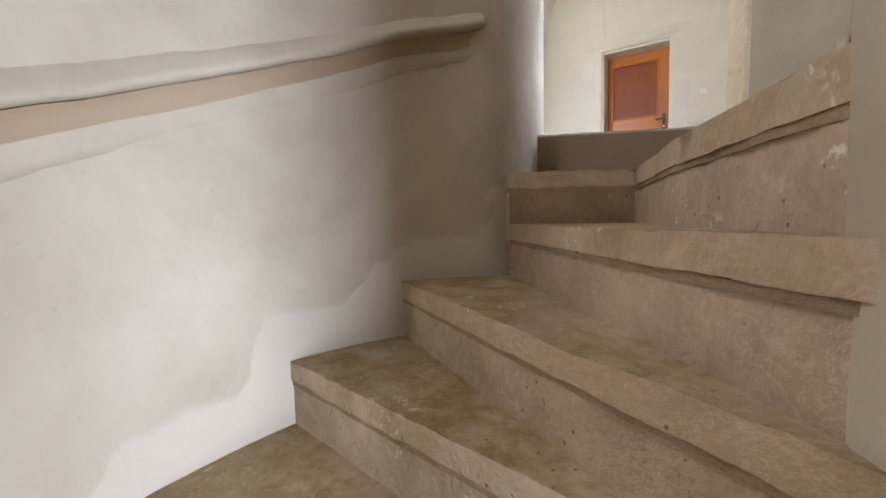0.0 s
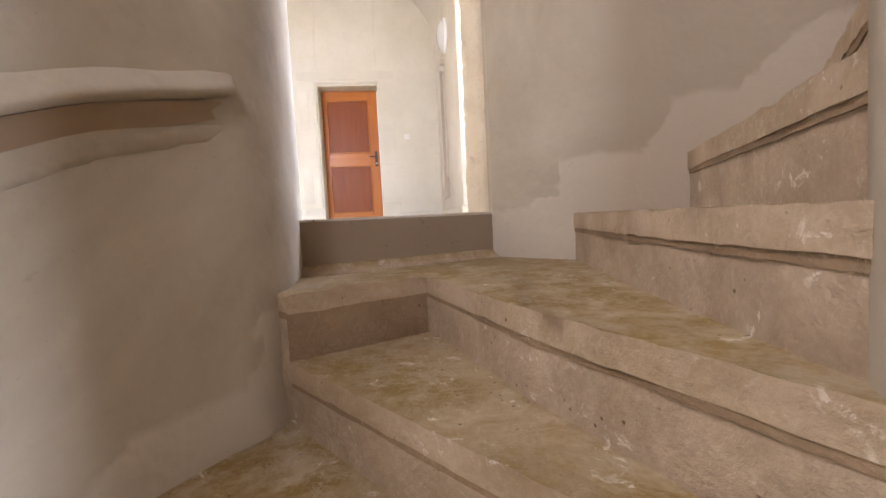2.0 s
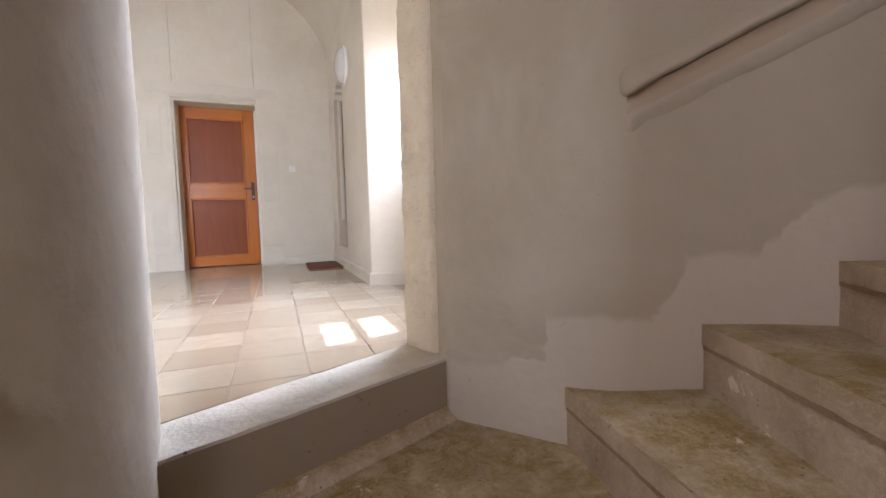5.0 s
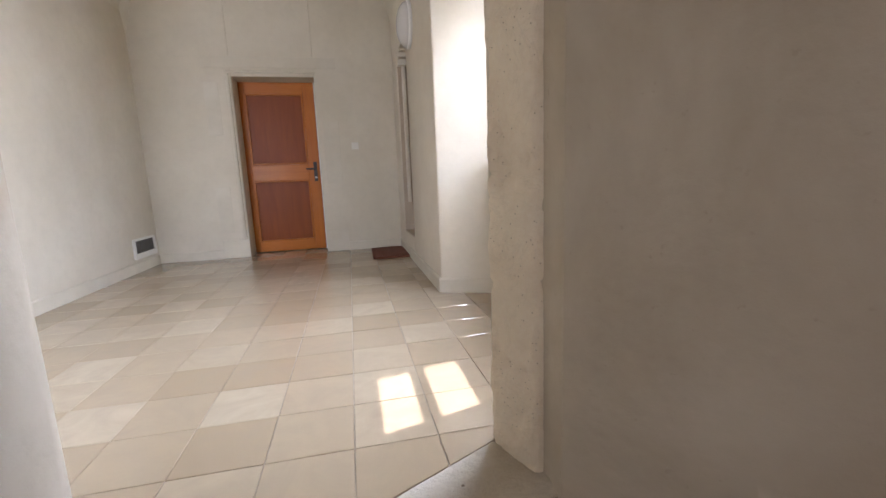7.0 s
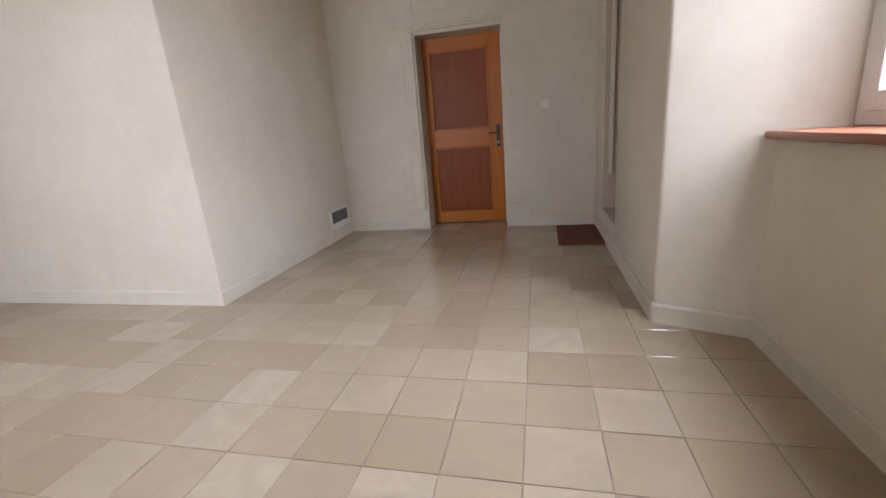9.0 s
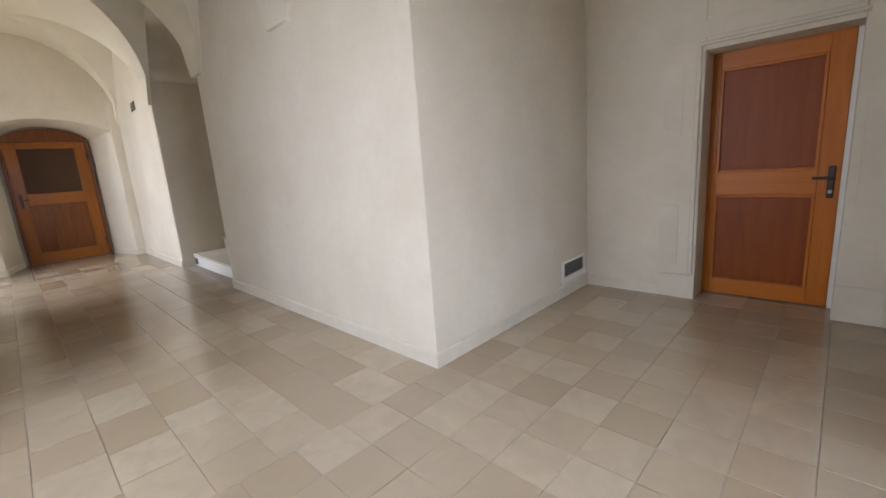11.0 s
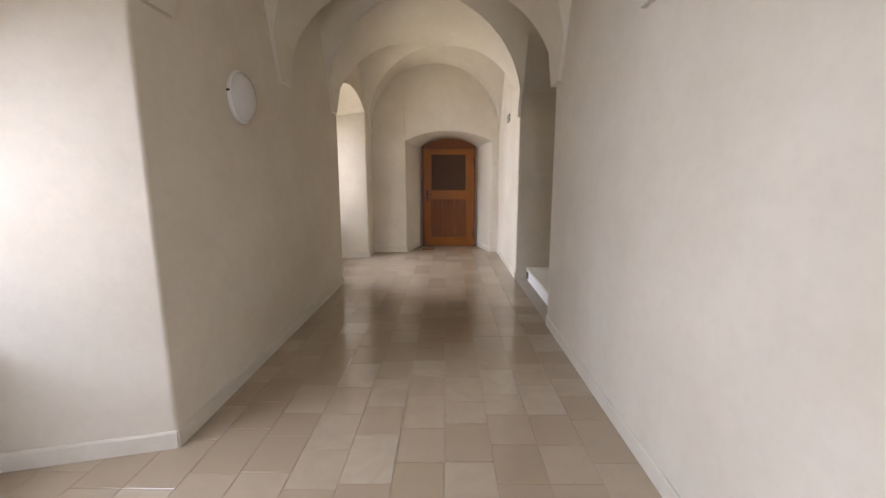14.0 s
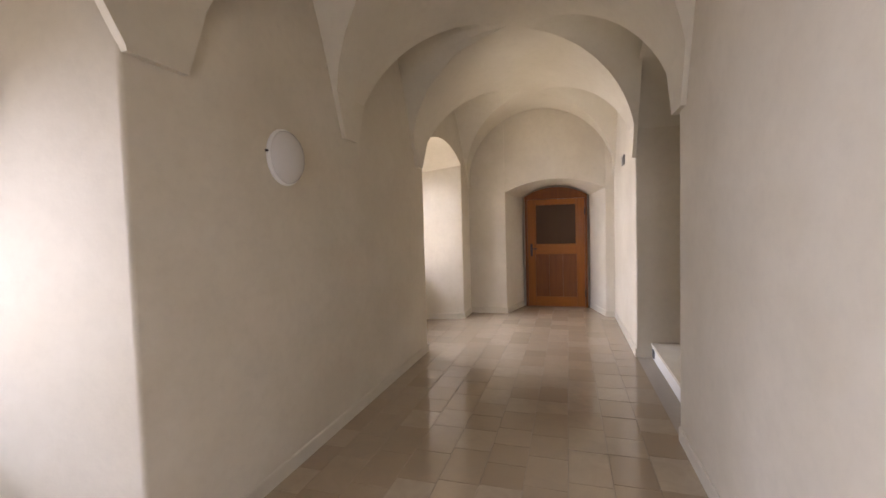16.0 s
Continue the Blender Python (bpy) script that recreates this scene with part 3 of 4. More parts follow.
def stair_step(z, edge, behind, arc, seed, low=0.32):
    """One step: a worn tread slab over a set-back riser block. edge runs from the wall to the newel, behind from the newel back to the wall."""
    holder = new("step")
    holder.parent = stair
    fine = []
    for a, b in zip(edge, edge[1:]):
        n = max(1, round(math.dist(a, b) / 0.035))
        fine += cut_edge(a, b, n)[:-1]
    fine.append(edge[-1])
    plan = fine + list(behind) + list(arc)
    part("tread_slab", worn_slab(plan, z - SLAB, z, 0.016, seed), M_TREAD, holder, "worn ochre-stained tread slab", 50)

    def set_back(by):
        out = []
        for i, p in enumerate(fine):
            q0, q1 = fine[max(i - 1, 0)], fine[min(i + 1, len(fine) - 1)]
            t = Vector((q1[0] - q0[0], q1[1] - q0[1])).normalized()
            out.append((p[0] - t.y * by, p[1] + t.x * by))
        return out

    bm = prism(set_back(0.009) + list(behind) + list(arc), z - low, z - SLAB - 0.012)
    for v in bm.verts:
        v.co += noise.noise_vector(v.co * 13 + Vector((seed, 0, 0))) * 0.005
    part("riser", bm, M_RISER, holder, "", 50)
    # a hollow brown fillet under the nosing
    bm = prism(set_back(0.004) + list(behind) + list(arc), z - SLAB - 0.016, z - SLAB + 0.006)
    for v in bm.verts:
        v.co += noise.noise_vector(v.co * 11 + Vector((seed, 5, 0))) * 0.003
    part("nosing_fillet", bm, M_BROWN, holder, "brown fillet under the nosing", 50)


INNER = (2.66, -3.86)


def arc_points(a0, a1, n=4):
    return [tuple(round_point(a0 + (a1 - a0) * i / n, wall_radius(a0 + (a1 - a0) * i / n) + 0.05)[:2]) for i in range(n + 1)]


# winders below: fronts at these angles, from the lowest up
ANG = [334, 316, 298, 280, 262, 244, 226, 208, 190, 172]
for i, a in enumerate(ANG):
    z = -0.85 - RISE * (len(ANG) - 1 - i)
    nxt = ANG[i + 1] if i + 1 < len(ANG) else 153.8
    outer = tuple(round_point(a, wall_radius(a) + 0.05)[:2])
    tip = tuple(round_point(a + 25, 0.13)[:2])
    stair_step(z, [outer, tip], [INNER if a < 200 else tuple(STAIR_C)], arc_points(nxt - 5, a - 3), i + 3)
C0, C1 = (1.435, -3.215), (2.66, -3.965)
D0, D1 = (1.70, -2.825), (2.14, -3.355)
D2 = (2.62, -3.93)
E0, E1, E2, E3 = (1.752, -2.885), (2.185, -2.655), (2.37, -3.28), (2.605, -3.86)
F0, F1, F2 = (2.835, -2.40), (2.695, -3.12), (2.60, -3.80)
stair_step(-0.642, [C0, (2.2, -3.69), C1], [INNER], arc_points(128, 150), 21)
stair_step(-0.434, [D0, D1, D2], [(2.70, -3.86), (2.75, -2.6), (2.2, -2.25), (1.70, -2.40)], [(1.64, -2.7)], 22)
stair_step(-0.226, [E0, E1, E2, E3], [(2.72, -3.82), (2.95, -2.9), (2.93, -2.40), (2.60, -2.06), (2.55, -2.10)], [(1.67, -2.49), (1.64, -2.75)], 23)
corner = new("step")
corner.parent = stair
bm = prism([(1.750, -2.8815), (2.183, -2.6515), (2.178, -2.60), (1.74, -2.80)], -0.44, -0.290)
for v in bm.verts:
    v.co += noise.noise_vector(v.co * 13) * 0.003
part("riser", bm, M_BROWN, corner, "small brown riser stone", 50)
stair_step(-0.026, [F0, F1, F2], [(2.74, -3.84), (3.1, -3.2)], [(3.30, -2.60), (3.1, -2.47), (2.9, -2.37)], 24)
UP = [68.8, 51.8, 35, 18, 1, -16, -33]
for i, a in enumerate(UP):
    z = 0.182 + 0.2 * i
    outer = tuple(round_point(a, wall_radius(a) + 0.05)[:2])
    tip = tuple(round_point(a + 35, 0.13)[:2])
    nxt = a - 19
    stair_step(z, [outer, tip], [tuple(STAIR_C)], arc_points(nxt, a - 3), 30 + i)

# threshold of the doorway, with a cement-faced front
setting("threshold_slab", worn_slab([(1.66, -2.44), *cut_edge((1.70, -2.432), (2.554, -2.072), 12), (2.60, -2.04), (2.52, -1.93), (2.467, -1.834), *cut_edge((2.467, -1.834), (1.62, -2.245), 10)[1:]], -0.012, 0.0, 0.003, 5), M_THRESH, "worn pale stone threshold slab", 50)
setting("threshold_riser", prism([(1.64, -2.47), (1.702, -2.434), (2.554, -2.075), (2.62, -2.05), (2.5, -1.9), (1.6, -2.3)], -0.42, -0.011), M_CEMENT, "grey cement-faced riser under the doorway's threshold")
# coved mortar along its foot
setting("trim_mortar_fillet", sweep([(1.69, -2.455, -0.226), (2.1, -2.282, -0.226), (2.56, -2.09, -0.226)], [(-0.02, -0.01), (0.04, -0.01), (0.04, 0.004), (0.016, 0.02), (0.008, 0.032), (-0.02, 0.04)]), M_TREAD, "rough mortar fillet at the foot of the riser", 60)

# rough stone jamb of the doorway, towards the hall
jamb = bmesh.new()
cols = []
JAMB = [(0.0, 0.03), (0.0, 0.006), (0.006, 0.0), *((0.006 + 0.013 * k, 0.0) for k in range(1, 13)), (0.17, 0.001), (0.178, 0.010), (0.186, 0.03)]
for zi in range(0, 144):
    z = zi * 0.015
    row = []
    for u, v in JAMB:
        d = Vector((0.377, -0.926, 0))
        n = Vector((0.926, 0.377, 0))
        p = Vector((2.467, -1.834, z)) + d * u + n * v
        wob = noise.noise(p * 12) * 0.004 + noise.noise(p * 38 + Vector((9, 0, 0))) * 0.003
        dent = max(noise.noise(p * 26 + Vector((1, 7, 2))) - 0.22, 0.0) * 0.05
        arris = noise.noise(p * 10 + Vector((3, 3, 3))) * 0.006 + noise.noise(p * 34) * 0.005 if u < 0.01 else 0.0
        row.append(jamb.verts.new(p + n * (wob + dent) + d * arris))
    cols.append(row)
for a, b in zip(cols, cols[1:]):
    for k in range(len(JAMB) - 1):
        jamb.faces.new((a[k], b[k], b[k + 1], a[k + 1]))
setting("trim_stone_jamb", jamb, M_JAMB, "rough chipped limestone jamb of the doorway", 60)

# moulded rails on the stairwell's wall


def wall_rail(a0, a1, z_of, label, swollen=False):
    """A rounded rail that follows the round wall, with a hollow cove under it."""
    n = 36
    rail = thing("wall_handrail", (0, 0, 0), 0, label, "handrail")

    way = 1 if a1 > a0 else -1

    def run(section, ends, seed):
        """ends: (degrees before the end, how far the section still stands out)."""
        stops = [(a0 + (a1 - way * ends[0][0] - a0) * i / n, 1.0) for i in range(n)] + [(a1 - way * da, k) for da, k in ends]
        bm = bmesh.new()
        rings = []
        mid = sum(u for s, u in section) / len(section)
        for a, k in stops:
            p = round_point(a, wall_radius(a), z_of(a))
            inward = Vector((STAIR_C[0] - p.x, STAIR_C[1] - p.y, 0)).normalized()
            rings.append([bm.verts.new(p + inward * (s * k if s > 0 else s) + Vector((0, 0, mid + (u - mid) * (0.45 + 0.55 * k))) + noise.noise_vector(p * 7 + Vector((u * 9, s * 9, seed))) * 0.006 + noise.noise_vector(p * 23 + Vector((u * 20, s * 9, seed))) * 0.002) for s, u in section])
        for a, b in zip(rings, rings[1:]):
            for k in range(len(section) - 1):
                bm.faces.new((a[k], b[k], b[k + 1], a[k + 1]))
        bm.faces.new(rings[-1])
        bm.faces.new(rings[0][::-1])
        return bm

    knob = [(2.4, 1.0), (1.5, 0.97), (0.9, 0.88), (0.45, 0.7), (0.15, 0.45), (0.0, 0.15)]
    fade = [(9, 1.0), (6, 0.9), (4, 0.72), (2.5, 0.5), (1.5, 0.2)]
    if swollen:
        knob = [(5.0, 1.0), (3.6, 1.25), (2.4, 1.5), (1.3, 1.55), (0.6, 1.3), (0.2, 0.85), (0.0, 0.3)]
        fade = [(4.0, 1.0), (2.6, 1.3), (1.6, 1.4), (1.0, 1.0), (0.8, 0.3)]
    part("roll", run([(-0.03, 0.066), (0.001, 0.052), (0.010, 0.036), (0.021, 0.022), (0.031, 0.010), (0.036, 0.0), (0.036, -0.009), (0.029, -0.017), (0.016, -0.022), (-0.03, -0.022)], knob, 0), M_STAIRWALL, rail, "plastered rounded rail", 60)
    part("cove", run([(-0.03, -0.018), (0.016, -0.024), (0.006, -0.038), (0.003, -0.056), (0.006, -0.084), (-0.03, -0.088)], fade, 0), M_COVE, rail, "brown hollow under the rail", 60)
    part("splay", run([(-0.03, -0.080), (0.008, -0.083), (0.011, -0.094), (0.010, -0.108), (0.006, -0.126), (-0.004, -0.15), (-0.03, -0.155)], fade, 0), M_STAIRWALL, rail, "", 60)
    return rail


wall_rail(236, 139.5, lambda a: 0.36 - max(a - 140, 0) * 0.0104 + min(max(a - 140, 0), 14) * 0.004, "moulded plaster and stone handrail along the stairwell's wall")
wall_rail(-30, 80.5, lambda a: 0.925 + (79 - a) * 0.0108, "moulded plaster and stone handrail with a rounded end, rising", True)

# ---------------------------------------------------------------- vaults


def barrel(d):
    """Height of the corridor's barrel at a distance d from its middle."""
    return SPRING + math.sqrt(max(RAD * RAD - d * d, 0.0))


def vault_side(bm, side, bays, x0, x1, dx=0.07):
    """One half of the vault (side -1: south, 1: north) with lunettes cut in from the wall; bays: (middle, half width, lean of the tip to the west)."""
    stops = set()
    x = x0
    while x < x1:
        stops.add(round(x, 4))
        x += dx
    stops.add(x1)
    for m, hw, skew in bays:
        for k in range(29):
            xx = m - hw * math.cos(math.pi * k / 28)
            if x0 <= xx <= x1:
                stops.add(round(xx, 4))
    edge = RAD - 0.035
    cols = []
    for x in sorted(stops):
        lun = None
        for m, hw, skew in bays:
            u = abs(x - m) / hw
            if u < 0.9999:
                lun = (m, hw, skew)
        ys = []
        if lun is None:
            g = edge
        else:
            def cap(d):
                mid_x, half, lean = lun
                off = (x - mid_x + lean * (1 - d / RAD)) / half
                return SPRING - 0.04 + (1.325 + 0.03 * d / RAD) * max(1 - off * off, 0.0) ** 1.12
            lo, hi = 0.0, edge
            if cap(edge) < barrel(edge):
                g = edge
            else:
                for _ in range(40):
                    mid = (lo + hi) / 2
                    if cap(mid) > barrel(mid):
                        hi = mid
                    else:
                        lo = mid
                g = hi
        rows = []
        for k in range(7):
            d = RAD + 0.01 - (RAD + 0.01 - g) * k / 6
            if lun is None:
                z = SPRING - 0.06
            else:
                z = max(cap(d), SPRING - 0.06)
            if k == 6 and g < edge - 1e-6:
                z = barrel(g)
            rows.append((d, z))
        for k in range(0, 15):
            a0 = math.asin(min(g / RAD, 1))
            a = a0 * (1 - k / 14)
            d = RAD * math.sin(a)
            if k == 0:
                if g < edge - 1e-6:
                    continue
                d = edge
            rows.append((d, barrel(d)))
        if len(rows) == 21:
            rows.insert(7, rows[6])
        cols.append([(x, YM + side * d, z) for d, z in rows])
    verts = [[bm.verts.new(p) for p in col] for col in cols]
    for a, b in zip(verts, verts[1:]):
        for k in range(len(a) - 1):
            try:
                bm.faces.new((a[k], b[k], b[k + 1], a[k + 1]))
            except ValueError:
                pass


X_VAULT = (XE - 0.02, 2.78)
SOUTH_BAYS = [(-6.43, 1.32, 0.35), (-4.173, 0.757, 0.4), (-2.44, 0.75, 0.2), (-0.18, 1.21, 0.0), (1.9, 0.7, 0.0)]
NORTH_BAYS = [(-6.65, 1.18, 0.25), (-4.475, 0.975, 0.18), (-2.421, 0.819, 0.1), (-0.645, 0.645, 0.0), (1.345, 1.30, 0.0)]
bm = bmesh.new()
vault_side(bm, -1, SOUTH_BAYS, *X_VAULT)
vault_side(bm, 1, NORTH_BAYS, *X_VAULT)
bmesh.ops.remove_doubles(bm, verts=bm.verts, dist=0.0004)
bmesh.ops.dissolve_degenerate(bm, dist=0.0004, edges=bm.edges)
setting("ceiling_vault", bm, M_VAULT, "white plastered barrel vault with sharp-edged lunettes", 6)


def cross_vault(x_mid, half, y0, y1, spring, rise, n=20):
    bm = bmesh.new()
    pts = [(x_mid - half * math.cos(math.pi * i / n), spring + rise * math.sin(math.pi * i / n)) for i in range(n + 1)]
    a = [bm.verts.new((x, y0, z)) for x, z in pts]
    b = [bm.verts.new((x, y1, z)) for x, z in pts]
    for i in range(n):
        bm.faces.new((a[i], a[i + 1], b[i + 1], b[i]))
    return bm


setting("ceiling_hall_vault", cross_vault(1.345, 1.36, -0.02, YN + 0.05, SPRING - 0.04, 1.15), M_VAULT, "plastered vault over the hall's bay", 30)
setting("ceiling_recess", cross_vault(-4.45, 1.04, -0.02, 2.8, SPRING + 0.1, 0.95), M_VAULT, "plastered vault over the recess", 30)
setting("ceiling_slab", box(-9.1, 4.0, -3.9, 2.8, TOP - 0.03, TOP + 0.2), M_OUTSIDE, "floor slab over the vaults")
# springer in the corner of the hall's bay
bm = bmesh.new()
apex = bm.verts.new((0.002, YN - 0.002, 2.36))
ring = []
for i in range(9):
    a = radians(90 * i / 8)
    ring.append(bm.verts.new((0.002 + 0.42 * math.cos(a) ** 2, YN - 0.002 - 0.42 * math.sin(a) ** 2, 3.35)))
mids = [bm.verts.new((0.002 + 0.10 * math.cos(radians(90 * i / 8)) ** 2, YN - 0.002 - 0.10 * math.sin(radians(90 * i / 8)) ** 2, 2.75)) for i in range(9)]
for i in range(8):
    bm.faces.new((apex, mids[i + 1], mids[i]))
    bm.faces.new((mids[i], mids[i + 1], ring[i + 1], ring[i]))
setting("ceiling_springer", bm, M_VAULT, "pointed plaster springer of the vault in the hall's corner", 30)

# ---------------------------------------------------------------- skirting
BASE_H = 0.105


def skirting(name, pts, label="low cream plaster skirting"):
    section = [(-0.02, 0.0), (0.012, 0.0), (0.012, BASE_H - 0.012), (0.006, BASE_H), (-0.02, BASE_H)]
    bm = bmesh.new()
    for a, b in zip(pts, pts[1:]):
        sweep([(a[0], a[1], -0.002), (b[0], b[1], -0.002)], section, bm=bm)
    return tagged(put_mesh(name, bm, M_BASE, smooth=None), label, "skirting", "", "structure")


# each run keeps the room on its right-hand side
skirting("baseboard", [(0, -0.012), (0, YN)])
skirting("baseboard", [(-3.42, 0), (-0.0205, 0)])
skirting("baseboard", [(XE, 0), (-5.47, 0)])
skirting("baseboard", [(-1.38, YS), (-5.21, YS)])
skirting("baseboard", [(-7.27, YS), (XE, YS)])
skirting("baseboard", [(-1.17, YB), (-1.38, YS)])
skirting("baseboard", [(0.55, YB), (-1.17, YB)])
skirting("baseboard", [(0.75, YS), (0.55, YB)])
skirting("baseboard", [(1.62, -2.177), (0.75, YS)])
skirting("baseboard", [(-7.07, YB), (-7.27, YS)])
skirting("baseboard", [(-5.42, YB), (-7.07, YB)])
skirting("baseboard", [(XE, YS), (XE, Y0)])
skirting("baseboard", [(XE, Y1), (XE, 0)])
skirting("baseboard", [(XE, Y0), (XDOOR, -1.66)])
skirting("baseboard", [(XDOOR, -0.37), (XE, Y1)])
skirting("baseboard", [(0, YN), (0.66, YN)])
skirting("baseboard", [(2.05, YN), (XA, YN)])
skirting("baseboard", [(XA, YN), (XA, -0.117)])
skirting("baseboard", [(XA, -0.117), (3.07, -0.272)])
skirting("baseboard", [(3.07, -0.272), (3.07, -1.53)])
skirting("baseboard", [(3.07, -1.535), (2.50, -1.803)])

# ---------------------------------------------------------------- doors


def hall_door():
    """Two-panel varnished door, hinged at its west side."""
    x0, x1, z1 = 0.875, 1.765, 1.985
    d = thing("door_1", ((x0 + x1) / 2, YDOOR, 0.0), 0, "closed orange-brown varnished two-panel wooden door", "door", "", "structure")
    w = (x1 - x0) / 2
    y0, y1 = -0.022, 0.022
    z0 = 0.008
    for s in (-1, 1):
        a, b = sorted((s * w, s * (w - 0.125)))
        part("stile", box(a, b, y0, y1, z0, z1, 0.003), M_WOOD_V, d)
    for a, b in ((z1 - 0.135, z1), (0.86, 1.04), (z0, 0.125)):
        part("rail", box(-w + 0.1252, w - 0.1252, y0 + 0.001, y1, a, b, 0.003), M_WOOD_H, d)
    for a, b in ((0.125, 0.86), (1.04, z1 - 0.135)):
        part("panel", box(-w + 0.12, w - 0.12, -0.004, 0.012, a - 0.004, b + 0.004), M_PANEL, d, "red-brown recessed panel")
        e = w - 0.1255
        m = bmesh.new()
        box(-e, -e + 0.022, y0 - 0.008, 0, a, b, 0.005, bm=m)
        box(e - 0.022, e, y0 - 0.008, 0, a, b, 0.005, bm=m)
        box(-e + 0.022, e - 0.022, y0 - 0.008, 0, a, a + 0.022, 0.005, bm=m)
        box(-e + 0.022, e - 0.022, y0 - 0.008, 0, b - 0.022, b, 0.005, bm=m)
        part("moulding", m, M_WOOD_V, d, "raised wooden bead round the panel")
    hx = w - 0.05
    plate = part("handle_plate", box(hx - 0.02, hx + 0.02, y0 - 0.008, y0 + 0.001, 0.835, 1.065, 0.006), M_IRON, d, "dark bronze handle plate")
    h = bmesh.new()
    box(hx - 0.105, hx + 0.008, y0 - 0.058, y0 - 0.042, 0.972, 0.992, 0.006, bm=h)
    box(hx - 0.009, hx + 0.009, y0 - 0.05, y0 - 0.006, 0.973, 0.991, 0.005, bm=h)
    part("door_handle", h, M_IRON, plate, "dark bronze lever handle")
    k = lathe([(0.014, 0.0), (0.014, -0.008), (0.010, -0.010)], 16, "y")
    bmesh.ops.translate(k, verts=k.verts, vec=(hx, y0 - 0.006, 0.88))
    part("lock_cylinder", k, M_STEEL, plate, "steel lock cylinder")
    for z in (0.25, 1.70):
        part("hinge", box(-w - 0.012, -w + 0.008, y0 - 0.012, y0 + 0.004, z - 0.05, z + 0.05, 0.005), M_IRON, d, "dark hinge")
    # narrow rebate frame round the leaf
    f = bmesh.new()
    box(-w - 0.02, -w - 0.002, y0 - 0.01, y1 + 0.03, 0, z1 + 0.03, bm=f)
    box(w + 0.002, w + 0.03, y0 + 0.005, y1 + 0.03, 0, z1 + 0.03, bm=f)
    box(-w - 0.002, w + 0.002, y0 - 0.01, y1 + 0.03, z1 + 0.004, z1 + 0.03, bm=f)
    part("rebate", f, M_VENTFRAME, d, "painted rebate round the door leaf")


hall_door()

# stone surround of the hall's door, flush under the paint, with a moulded edge
surround = thing("trim_door_surround", (0, 0, 0), 0, "painted stone surround with a moulded edge round the wooden door", "surround", "", "structure")
part("lintel", box(0.66, 2.045, YN - 0.007, YN + 0.01, 2.065, 2.18, 0.003), M_BASE, surround, "painted flush stone lintel")
for a, b, z0, z1 in ((0.66, 0.80, 1.36, 1.92), (0.655, 0.80, 0.29, 0.80), (DX1 + 0.055, 2.03, 0.80, 1.50)):
    part("jamb_stone", box(a, b, YN - 0.005, YN + 0.01, z0, z1, 0.002), M_BASE, surround)
part("plinth_block", box(0.66, DX0, YN - 0.012, YN + 0.02, 0.0, 0.205, 0.004), M_BASE, surround, "grey-white plinth block")
part("plinth_block", box(DX1, 2.05, YN - 0.009, YN + 0.02, 0.0, 0.255, 0.004), M_BASE, surround, "grey-white plinth block")
m = bmesh.new()
box(DX0 - 0.055, DX0 - 0.022, YN - 0.022, YN + 0.01, 0.225, DTOP + 0.035, 0.008, bm=m)
box(DX0 - 0.055, DX1 + 0.02, YN - 0.022, YN + 0.01, DTOP + 0.0352, DTOP + 0.062, 0.008, bm=m)
part("moulding", m, M_BASE, surround, "rounded roll moulding along the opening")


